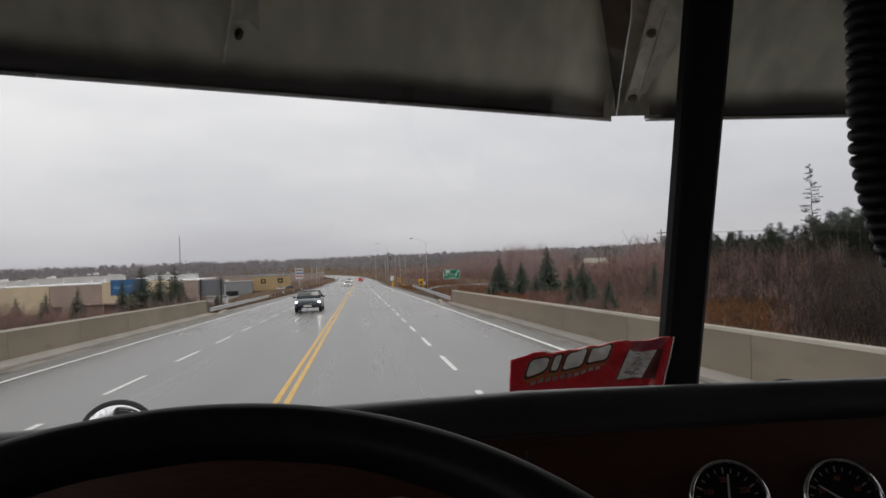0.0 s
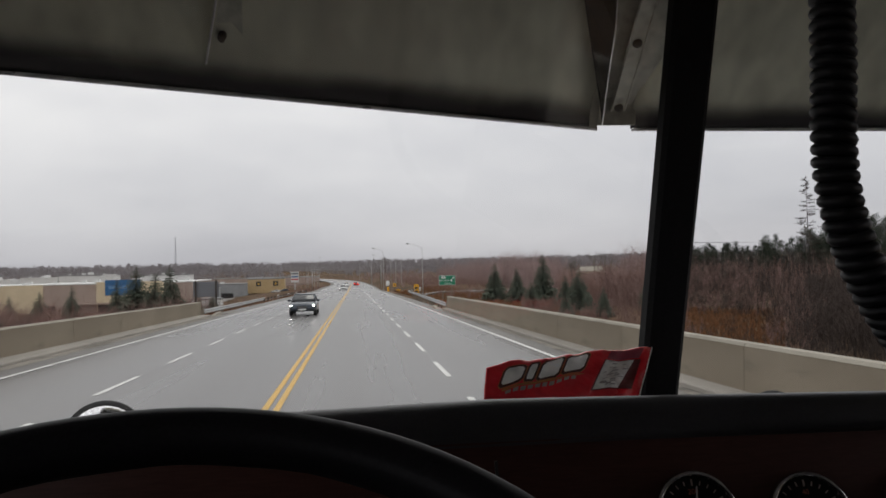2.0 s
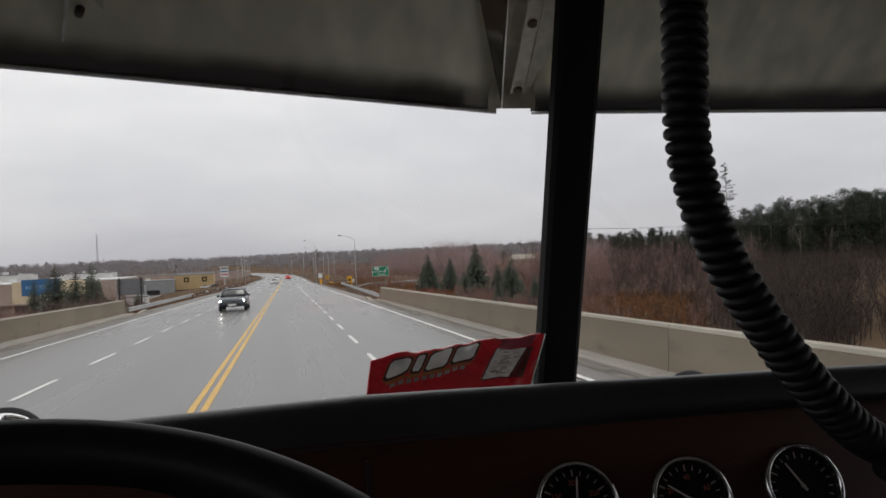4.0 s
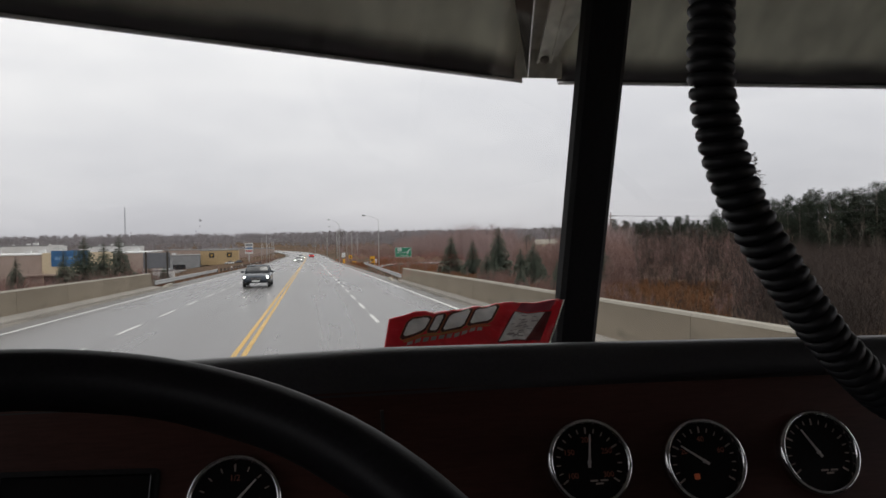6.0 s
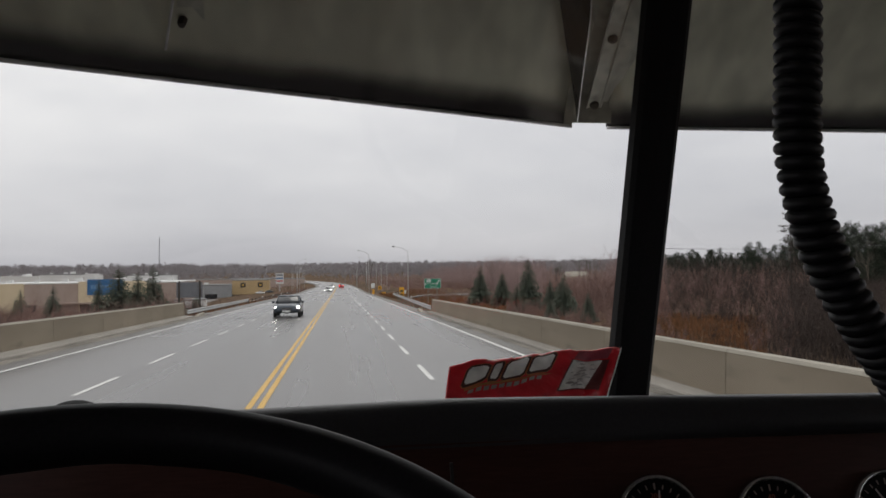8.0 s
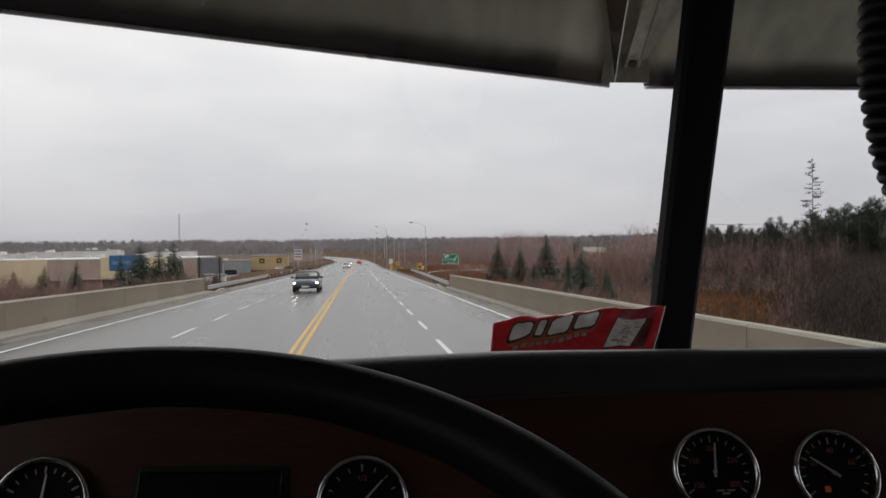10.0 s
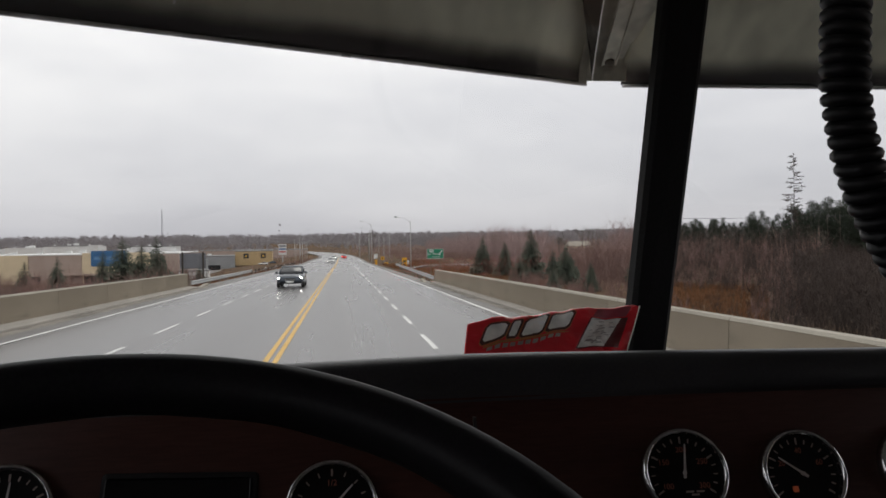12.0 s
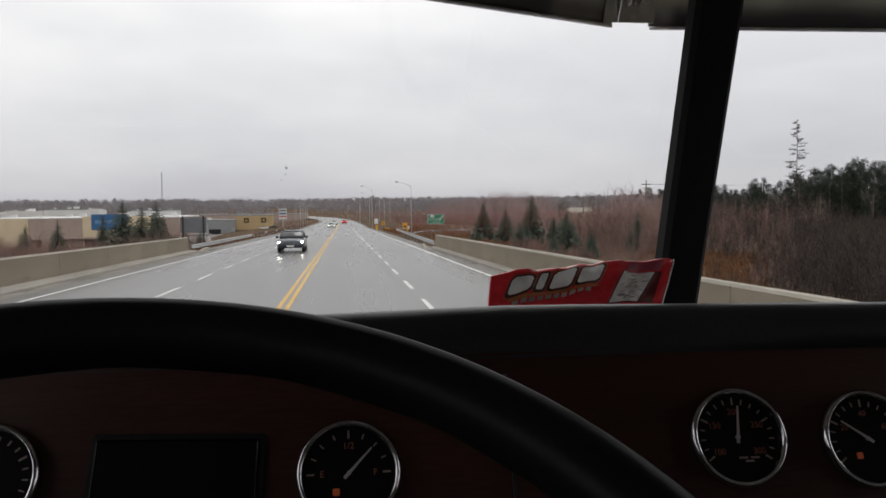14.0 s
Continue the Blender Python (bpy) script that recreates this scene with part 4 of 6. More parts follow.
    bars = [((0.12 + 0.043 * k, 0.17 + 0.013 * k), (0.150 + 0.043 * k, 0.18 + 0.013 * k), (0.152 + 0.043 * k, 0.27 + 0.013 * k), (0.122 + 0.043 * k, 0.26 + 0.013 * k)) for k in range(10)]
    patch("caption_bar", bars, M["bag_seed_dark"], 0.0011, "row of small pale print")
    patch("picture_ground", [((0.655, 0.04), (0.930, 0.04), (0.945, 0.74), (0.705, 0.74))], M["bag_dark"], 0.0006, "dark red picture ground")
    patch("picture", [((0.665, 0.06), (0.830, 0.06), (0.900, 0.72), (0.712, 0.72))], M["bag_seed"], 0.0009, "pale picture panel")
    marks = []
    for k in range(26):
        v = 0.09 + 0.60 * rng.random()
        u = 0.672 + 0.07 * v + 0.13 * rng.random()
        a, b = 0.02 + 0.035 * rng.random(), 0.015 + 0.03 * rng.random()
        marks.append(((u, v), (u + a, v + 0.02), (u + a * 0.8, v + b + 0.01), (u + 0.006, v + b)))
    patch("picture_mark", marks, M["bag_seed_dark"], 0.0013)
    patch("band", [((0.715, 0.76), (0.930, 0.76), (0.945, 0.97), (0.735, 0.97))], M["bag_pink"], 0.0007, "dull pink band")
    bm = bmesh.new()
    tube(bm, [face(1.0, v, 0.0004) for v in [k / 12 for k in range(13)]], 0.0007, 6)
    cab_part("seal_edge", bm, M["bag_white"], ob, "pale torn side seal")
    return tagged(ob, "open crumpled red snack bag standing on the dashboard", "snack bag")


snack_bag()

# dried specks on the glass
bm = bmesh.new()
for x, z, r in ((-0.072, 0.043, 0.0020), (-0.073, 0.037, 0.0014), (-0.077, 0.032, 0.0010), (0.250, 0.020, 0.0014), (0.256, 0.022, 0.0009), (0.02, 0.15, 0.0006), (0.52, 0.03, 0.0010)):
    n, r = 9, 0.7 * r
    ring = [(x + r * (0.7 + 0.5 * rng.random()) * math.cos(2 * math.pi * k / n), z + r * (0.7 + 0.5 * rng.random()) * math.sin(2 * math.pi * k / n)) for k in range(n)]
    sweep(bm, [[(a, screen_y(a, b) + 0.0068 - d, b) for a, b in ring] for d in (0.0, 0.0006)])
tagged(cab_part("bug_specks", bm, M["speck"]), "dried grey bug specks on the windscreen", "dirt", kind="stuff")

# truck front outside: unseen white hood and fenders that light the visor, wheels, chassis and round fender mirrors
truck = empty("truck_front", CAB)
bm = bmesh.new()
sweep(bm, [[(MID - w, y, zt - 0.55), (MID - w, y, zt - 0.10), (MID - w * 0.7, y, zt), (MID + w * 0.7, y, zt), (MID + w, y, zt - 0.10), (MID + w, y, zt - 0.55)] for y, w, zt in ((0.99, 0.62, -0.46), (1.9, 0.58, -0.60), (2.9, 0.52, -0.70), (3.05, 0.45, -0.78))])
cab_part("hood", bm, M["truck_paint"], truck, "long unseen hood, white to bounce light", True)
for s in (-1, 1):
    bm = bmesh.new()
    arc = [(2.55 + 0.62 * math.cos(a), -1.63 + 0.66 * math.sin(a)) for a in [math.pi * k / 14 for k in range(15)]]
    xa, xb = MID + s * 0.60, MID + s * 1.22
    sweep(bm, [[(xa, y, z), (xb, y, z - 0.03), (xb, y, z - 0.06), (xa, y, z - 0.04)] for y, z in arc])
    cab_part("fender", bm, M["truck_paint"], truck, "unseen white curved fender", True)
    bm = bmesh.new()
    lathe(bm, [(0.28, -0.15), (0.50, -0.15), (0.52, -0.10), (0.52, 0.10), (0.50, 0.15), (0.28, 0.15)], 32, pose(MID + s * 0.98, 2.55, -EYE + 0.48, 0, 90))
    cab_part("tyre", bm, M["rubber"], truck, "", True)
    bm = bmesh.new()
    lathe(bm, [(0.05, 0.06), (0.279, 0.10), (0.279, -0.10), (0.05, -0.06)], 24, pose(MID + s * 0.98, 2.55, -EYE + 0.48, 0, 90))
    cab_part("rim", bm, M["chrome"], truck, "", True)
bm = bmesh.new()
for s in (-1, 1):
    box(bm, MID + s * 0.42 - 0.05, MID + s * 0.42 + 0.05, -1.4, 3.0, -1.50, -1.25)
box(bm, MID - 0.95, MID + 0.95, 2.48, 2.62, -1.70, -1.50)
box(bm, MID - 0.9, MID + 0.9, 0.93, 1.05, -1.4, -0.55)
cab_part("chassis", bm, M["truck_paint"], truck)
tagged(truck, "unseen truck hood, fenders and front wheels, white to bounce light", "truck")


def fender_mirror(x, top, R):
    ob = empty("fender_mirror", CAB @ pose(x, 2.84, top - R, 4, 0, 12 if x < 0 else -8))
    bm = bmesh.new()
    lathe(bm, [(R * math.sin(a), -0.035 * math.cos(a)) for a in [radians(d) for d in (2, 20, 40, 60, 80, 90)]] + [(R, 0.012), (R - 0.014, 0.016)], 32, pose(0, 0, 0, 90))
    cab_part("housing", bm, M["rubber"], ob, "black rimmed housing", True)
    bm = bmesh.new()
    rr = R - 0.014
    lathe(bm, [(rr, 0.010)] + [(rr * math.cos(a), 0.014 + 0.014 * math.sin(a)) for a in [radians(d) for d in (0, 20, 40, 60, 80, 89)]], 32, pose(0, 0, 0, 90))
    cab_part("mirror_glass", bm, M["mirror"], ob, "convex mirror glass", True)
    bm = bmesh.new()
    tube(bm, [(0, 0.03, -0.02), (0, 0.05, -R), (0.02, 0.03, -(1.63 - 0.66) - top + R - 0.06 - 0.12)], 0.011, 8)
    cab_part("stalk", bm, M["rubber"], ob, "", True)
    return tagged(ob, "round convex black-rimmed mirror on the truck fender", "mirror", "fender mirrors")


fender_mirror(-0.975, -0.392, 0.142)
fender_mirror(1.645, -0.462, 0.115)


# ---------------------------------------------------------------- rails, signs, lamps
def w_beam(pts, name, label, step=3.8, wood=True, terminal=False):
    """Steel guard rail on posts along points (x, y), standing on the verge."""
    path = smooth_path([(x, y, 0) for x, y in pts], 8)
    ob = empty(name, pose(pts[0][0], pts[0][1], 0))
    org = Vector((pts[0][0], pts[0][1], 0))
    prof = [(0.0, 0.16), (0.04, 0.12), (0.04, 0.07), (0.0, 0.02), (0.0, -0.02), (0.04, -0.07), (0.04, -0.12), (0.0, -0.16)]
    rings, dist, posts = [], 0.0, []
    for i, p in enumerate(path):
        d = (path[min(i + 1, len(path) - 1)] - path[max(i - 1, 0)]).normalized()
        s = Vector((d.y, -d.x, 0)) * (1 if p.x < road_x(p.y) else -1)
        z = max(ground_z(p.x, p.y), road_z(p.y) - 0.35) + 0.62
        rings.append([tuple(p - org + s * (a + 0.01) + Vector((0, 0, z + b))) for a, b in prof] + [tuple(p - org + s * (a + 0.004) + Vector((0, 0, z + b))) for a, b in prof[::-1]])
        if i:
            dist += (p - path[i - 1]).length
        if dist >= step * len(posts):
            posts.append((p - org - 0.10 * s, z))
    bm = bmesh.new()
    sweep(bm, rings)
    part("beam", bm, M["galv"], ob, "corrugated galvanised beam")
    me = to_mesh("post", boxed(-0.09, 0.09, -0.09, 0.09, -1.3, 0.20, 0.012), M["post_wood"])
    for q, z in posts:
        o = new("post", me)
        o.parent = ob
        o.matrix_local = pose(q.x, q.y, z)
    if terminal:
        p = Vector(rings[0][0])
        bm = bmesh.new()
        for k in range(7):
            box(bm, -0.03, 0.03, -0.02, 0.62, -0.35 + 0.105 * k, -0.28 + 0.105 * k)
        box(bm, -0.02, 0.02, -0.02, 0.62, -0.36, 0.36)
        o = part("end_plate", bm, M["galv"], ob, "ribbed pale end plate")
        o.matrix_local = pose(p.x, p.y - 0.6, p.z - 0.15, 0, 0, 70)
    return tagged(ob, label, "guard rail", "guard rails")


w_beam([(WALL_R + 0.2, BR1 + 0.2), (7.3, 140), (8.0, 160), (8.9, 185), (10.2, 205), (13.5, 216)], "guard_rail", "galvanised steel guard rail on wooden posts beyond the bridge")
w_beam([(-10.8, BR1 + 0.2), (-11.1, 140), (-11.4, 158)], "guard_rail", "galvanised steel guard rail on wooden posts beside the verge")
w_beam([(8.4, -30), (7.9, -18), (7.0, -4), (WALL_R + 0.2, BR0 - 0.3)], "guard_rail", "galvanised steel guard rail leading to the parapet", terminal=True)
w_beam([(-11.2, -70), (-11.0, -40), (-10.8, -10), (-10.75, BR0 - 0.3)], "guard_rail", "long galvanised guard rail on the verge")
for x, y0 in ((WALL_R - 0.42, BR0 - 3.2), (-10.2, BR0 - 3.2), (WALL_R - 0.40, BR1 + 0.4), (-10.25, BR1 + 0.4)):
    bm = bmesh.new()
    sweep(bm, [[(-0.16, yy, 0), (0.16, yy, 0), (0.12, yy, h), (-0.12, yy, h)] for yy, h in ((0, 0.06), (1.4, 0.16), (2.8, 0.20))])
    o = part("kerb_ramp", bm, M["coping"])
    o.location = (x, y0, road_z(y0 + 1.4) - 0.02)
    tagged(o, "pale concrete kerb end beside the shoulder", "kerb", "kerb ends", "structure")

# cable fence of dark posts
fence = empty("cable_fence", pose(-11.6, 160, 0))
post_me = to_mesh("post", boxed(-0.10, 0.10, -0.10, 0.10, -1.0, 0.85, 0.02), M["dark_post"])
cap_me = to_mesh("post_cap", boxed(-0.105, 0.105, -0.105, 0.105, 0.70, 0.86, 0.02), M["sign_white"])
tops = []
for k in range(20):
    y = 160 + 4.4 * k
    x = -11.6 + road_x(y)
    z = ground_z(x, y)
    o = new("post", post_me)
    o.parent = fence
    o.matrix_local = pose(x + 11.6, y - 160, z, rng.uniform(-2, 2), rng.uniform(-2, 2))
    tops.append((x + 11.6 + 0.1, y - 160, z + 0.55))
    if k % 4 == 0:
        c = new("post_cap", cap_me)
        c.parent = fence
        c.matrix_local = pose(x + 11.6, y - 160, z + 0.006)
bm = bmesh.new()
for dz in (0.0, -0.22):
    tube(bm, [(a, b, c + dz) for a, b, c in tops], 0.014, 5)
part("cable", bm, M["galv"], fence)
tagged(fence, "row of short dark wooden posts with steel cables", "fence")


def road_sign(x, y, turn, w=2.75, h=1.62, foot=-99.0, lines=("416", "SOUTH/SUD", "Prescott"), rise=1.55):
    z = max(ground_z(x, y), foot)
    ob = empty("road_sign", pose(x, y, z, 0, 0, turn))
    zc = rise + h / 2
    bm = boxed(-w / 2, w / 2, -0.02, 0.02, zc - h / 2, zc + h / 2, 0.01)
    part("face", bm, M["sign_green"], ob, "green sign face")
    bm = bmesh.new()
    t = 0.045
    for a, b, c, d in ((-w / 2, w / 2, h / 2 - t, h / 2), (-w / 2, w / 2, -h / 2, -h / 2 + t), (-w / 2, -w / 2 + t, -h / 2 + t, h / 2 - t), (w / 2 - t, w / 2, -h / 2 + t, h / 2 - t)):
        box(bm, a, b, -0.024, -0.0205, zc + c, zc + d)
    part("border", bm, M["sign_white"], ob)
    bm = bmesh.new()
    sweep(bm, [[(-0.62 + a, yy, zc + 0.46 + b) for a, b in ((-0.34, -0.22), (0.34, -0.22), (0.38, 0.12), (0.2, 0.26), (0, 0.20), (-0.2, 0.26), (-0.38, 0.12))] for yy in (-0.025, -0.021)])
    part("shield", bm, M["sign_white"], ob)
    text_mesh("numeral", lines[0], 0.40, M["sign_green"], pose(-0.62, -0.029, zc + 0.44, 90), ob)
    text_mesh("lettering", lines[1], 0.40, M["sign_white"], pose(-0.22, -0.027, zc - 0.06, 90), ob)
    text_mesh("lettering", lines[2], 0.36, M["sign_white"], pose(0.10, -0.027, zc - 0.52, 90), ob)
    bm = bmesh.new()
    sweep(bm, [[(0.95 + a, yy, zc + 0.15 + b) for a, b in ((-0.26, -0.42), (-0.13, -0.42), (-0.13, -0.1), (0.10, 0.20), (0.02, 0.27), (-0.26, -0.05))] for yy in (-0.026, -0.021)])
    sweep(bm, [[(0.95 + a, yy, zc + 0.15 + b) for a, b in ((-0.06, 0.36), (0.24, 0.42), (0.20, 0.10))] for yy in (-0.026, -0.021)])
    part("arrow", bm, M["sign_white"], ob)
    for s in (-0.75, 0.75):
        bm = boxed(s - 0.08, s + 0.08, 0.021, 0.18, -0.6, zc + h / 2 - 0.1, 0.01)
        part("post", bm, M["post_wood"], ob)
    return tagged(ob, "green highway direction sign on two wooden posts", "road sign", "highway signs")


road_sign(15.2, 186, -3, rise=-0.83 - 0.81 - ground_z(15.2, 186))
road_sign(13.9, -10, -4)


def sign_back(x, y, turn, w=3.4, h=2.1):
    z = ground_z(x, y)
    zc = road_z(y) - z + 1.65
    ob = empty("road_sign", pose(x, y, z, 0, 0, turn))
    bm = boxed(-w / 2, w / 2, -0.02, 0.02, zc - h / 2, zc + h / 2, 0.01)
    for k in range(5):
        box(bm, -w / 2, w / 2, -0.05, -0.0205, zc - h / 2 + 0.2 + 0.42 * k, zc - h / 2 + 0.26 + 0.42 * k)
    part("plate", bm, M["sign_back"], ob, "bare grey back")
    for s in (-1.35, 1.35):
        part("post", boxed(s - 0.11, s + 0.11, -0.27, -0.051, -0.5, zc + h / 2 + 0.15, 0.01), M["dark_post"], ob)
    return tagged(ob, "back of a large grey road sign on dark posts", "road sign", "sign backs")


sign_back(-20.5, 169, 6)
sign_back(-23.0, -62, 6)


def street_lamp(x, y, h=10.2, arm=2.6, side=-1):
    ob = empty("street_lamp", pose(x, y, ground_z(x, y)))
    bm = bmesh.new()
    tube(bm, [(0, 0, -0.3), (0, 0, h * 0.5), (0, 0, h)], [0.10, 0.085, 0.06], 10)
    part("pole", bm, M["pole"], ob, "", True)
    bm = bmesh.new()
    tube(bm, [(0, 0, h - 0.5), (side * arm * 0.35, 0, h + 0.35), (side * arm * 0.9, 0, h + 0.75)], 0.035, 8)
    part("arm", bm, M["pole"], ob, "", True)
    bm = bmesh.new()
    lathe(bm, [(0.05, -0.30), (0.14, -0.22), (0.16, 0.1), (0.10, 0.34), (0.02, 0.38)], 12, pose(side * arm, 0, h + 0.76) @ pose(0, 0, 0, 0, 90))
    part("lamp_head", bm, M["galv"], ob, "", True)
    return tagged(ob, "tall grey street lamp with a curved arm", "street lamp", "street lamps")


for x, y, side in ((7.3, 254, -1), (9.0, 318, -1), (-13.4, 300, 1), (-15.0, 345, 1), (7.0, 372, -1), (-21.0, 395, 1), (2.5, 430, -1)):
    street_lamp(x, y, side=side)
street_lamp(14.7, 225, 10.6, 3.2)
for x, y, side in ((-25, 470, 1), (-21, 440, 1), (-17.5, 415, 1), (-15, 380, 1), (8, 430, -1), (11.5, 392, -1), (14.5, 362, -1), (17, 335, -1), (13, 300, -1)):
    street_lamp(x, y, 8.6, 1.9, side)


def board(x, y, w, h, z0, material, label, legs=1, turn=0.0, mark=None):
    z = ground_z(x, y)
    ob = empty("road_sign", pose(x, y, z, 0, 0, turn))
    part("plate", boxed(-w / 2, w / 2, -0.02, 0.02, z0, z0 + h, 0.02), material, ob)
    if mark:
        bm = bmesh.new()
        for a, b, c, d in mark:
            box(bm, a * w, b * w, -0.026, -0.021, z0 + c * h, z0 + d * h)
        part("print", bm, M["sign_black"], ob, "black print")
    for s in ([0] if legs == 1 else [-w * 0.35, w * 0.35]):
        part("post", boxed(s - 0.05, s + 0.05, 0.021, 0.12, -0.4, z0 + h - 0.05), M["post_wood"], ob)
    return tagged(ob, label, "road sign", "roadside signs")


board(12.2, 212, 1.0, 2.1, 1.0, M["sign_yellow"], "tall yellow warning sign beside the ramp", mark=[(-0.3, 0.3, 0.55, 0.72), (-0.3, 0.3, 0.2, 0.36)])
board(8.9, 232, 0.75, 0.75, 1.1, M["sign_yellow"], "square yellow warning sign beside the ramp", mark=[(-0.2, 0.2, 0.3, 0.7)])
board(13.2, 216, 0.6, 0.75, 1.6, M["sign_white"], "small white road sign on a post")
board(8.6, 262, 0.9, 1.2, 1.2, M["sign_white"], "white road sign on a post")
board(9.0, 268, 0.9, 1.2, 1.2, M["sign_white"], "white road sign on a post")
board(9.5, 228, 0.9, 0.7, 0.0, M["sign_yellow"], "low orange marker board at the junction")
board(7.6, 236, 0.5, 1.1, 0.0, M["sign_yellow"], "low orange marker board at the junction")
board(12.2, -160, 0.9, 2.2, 1.3, M["sign_yellow"], "tall yellow signal-ahead sign on a post", mark=[(-0.3, 0.3, 0.62, 0.9), (-0.3, 0.3, 0.2, 0.4)])
board(11.5, -140, 0.35, 0.5, 0.9, M["sign_green"], "small green marker on a thin post")

# ramp road on the low ground and the side road beyond the bridge


def low_road(pts, w, name, label, lift=0.10):
    path = smooth_path([(x, y, 0) for x, y in pts], 8)
    bm = bmesh.new()
    rings = []
    for i, p in enumerate(path):
        d = (path[min(i + 1, len(path) - 1)] - path[max(i - 1, 0)]).normalized()
        s = Vector((d.y, -d.x, 0))
        z = max(ground_z(*(p + s * w * f).xy) for f in (-0.5, -0.25, 0, 0.25, 0.5)) + lift
        rings.append([tuple(p + s * a + Vector((0, 0, z + b))) for a, b in ((-w / 2, 0), (w / 2, 0), (w / 2, -0.5), (-w / 2, -0.5))])
    sweep(bm, rings)
    return tagged(part(name, bm, M["shoulder"]), label, "road", kind="structure")


low_road([(18, 66), (48, 84), (80, 101), (130, 124), (210, 150)], 9.0, "ramp_road", "pale grey ramp road on the low ground")
low_road([(9.6, 224), (20, 223), (40, 216), (70, 205)], 8.0, "side_road", "grey side road joining the main road", 0.16)
low_road([(-30, 175), (-40, 230), (-52, 300), (-60, 420)], 8.0, "access_road", "grey access road by the shops")


# ---------------------------------------------------------------- shops
def shop(x, y, w, d, h, wall, label, turn=0.0, front=None, roof="roof_grey", bays=(), units=()):
    z = ground_z(x, y) - 0.2
    parts = {}
    ob = empty("shop_building", pose(x, y, z, 0, 0, turn))
    part("wall", boxed(-w / 2, w / 2, 0, d, 0, h, 0.05), M[wall], ob)
    part("roof", boxed(-w / 2 - 0.15, w / 2 + 0.15, -0.15, d + 0.15, h + 0.004, h + 0.45, 0.05), M[roof], ob, "flat parapet roof")
    for nm, mat_name, x0, x1, z0, z1, out in front or ():
        parts[nm] = part(nm, boxed(x0, x1, -out, -0.004, z0, z1, 0.03), M[mat_name], parts.get("facade", ob))
    for x0, x1, z0, z1 in bays:
        part("window", boxed(x0, x1, -0.06, -0.002, z0, z1), M["dark_glass"], ob, "dark shop window")
    for ux, uy, s in units:
        part("roof_unit", boxed(ux - s, ux + s, uy - s * 0.7, uy + s * 0.7, h + 0.45, h + 0.45 + s, 0.05), M["white_wall"], ob, "white rooftop unit")
    return tagged(ob, label, "building", "shops along the road")


def tag_bars(parent, x0, z, n, w, h, y, mat_name):
    for k in range(n):
        part("sign_bar", boxed(x0 + k * w * 1.25, x0 + k * w * 1.25 + w, y - 0.05, y, z, z + h), M[mat_name], parent)


s1 = shop(-92, 345, 64, 60, 10.4, "taupe", "large beige store with a blue sign panel", 4,
          front=[("facade", "beige", -1, 22, 0, 11.2, 0.8), ("end_wall", "beige", -31.8, -19, 0, 10.6, 0.5), ("sign_panel", "blue_sign", 2, 14, 6.3, 11.9, 1.0), ("canopy", "taupe", -9, 21, 3.2, 3.7, 3.0)],
          bays=[(-28, -24, 0.2, 3.0), (-20, -15, 0.2, 3.0), (24, 29, 0.2, 3.2)], units=[(-28 + 4.7 * k + (k * 7 % 5), 8 + (k * 13 % 40), 0.6 + 0.22 * (k * 5 % 4)) for k in range(12)], roof="white_wall")
for k in range(4):
    part("door_glass", boxed(-0.5 + 5.6 * k, 3.9 + 5.6 * k, -0.86, -0.81, 0.1, 3.0), M["dark_glass"], s1, "dark entrance glass")
tag_bars(s1, 3.2, 8.6, 6, 0.95, 1.2, -1.0, "blue_pale")
part("sign_mark", boxed(11.2, 12.4, -1.05, -1.0, 8.6, 9.8), M["blue_pale"], s1)
for wx, wy, ww, wd, wh, roof_m in ((-126, 425, 20, 30, 13.6, "roof_grey"), (-147, 430, 16, 26, 12.8, "white_wall"), (-168, 428, 18, 30, 12.2, "white_wall"), (-113.0, 420, 4, 8, 13.6, "white_wall"), (-192, 420, 22, 30, 12.0, "roof_grey"), (-100, 470, 24, 20, 12.6, "roof_grey"), (-222, 440, 30, 26, 12.6, "white_wall")):
    shop(wx, wy, ww, wd, wh, "white_wall", "white metal-clad store block behind the beige store", 4, roof=roof_m, units=[(-ww * 0.32 + ww * 0.21 * k, 4 + (k * 7 % 11), 0.5 + 0.3 * (k % 3)) for k in range(4)] if ww > 10 else ())
shop(-150, 352, 50, 50, 10.2, "beige", "long beige store wing beside the blue sign", 4, front=[("pier", "taupe", -25, -17, 0, 10.4, 0.4), ("band", "taupe", 4, 7, 0, 10.4, 0.4)], bays=[(-12, -8, 0.2, 3.0), (12, 16, 0.2, 3.0)], units=[(-20 + 8 * k, 6 + (k * 11 % 30), 0.6 + 0.2 * (k % 3)) for k in range(6)], roof="white_wall")
shop(-47, 306, 9, 7, 2.6, "white_wall", "small low white building beside the lot", 5, bays=[(-3, -1.5, 0.8, 1.9), (1, 2.5, 0.8, 1.9)])
shop(-74, 412, 22, 20, 6.0, "grey_wall", "grey shop with a red fascia", 5, front=[("fascia", "red_sign", -11, 11, 4.4, 6.6, 0.4)], bays=[(-8, 8, 0.4, 3.2)])
shop(-72, 452, 34, 26, 7.4, "grey_wall", "long grey shop building with a flat roof", 6, bays=[(-15, -9, 0.4, 3.0), (-6, 0, 0.4, 3.0), (4, 10, 0.4, 3.0)], units=[(4, 10, 1.0), (-10, 12, 0.8)])
s2 = shop(-46.5, 462, 19, 24, 7.3, "ochre", "ochre shop with two dark square emblems", 4)
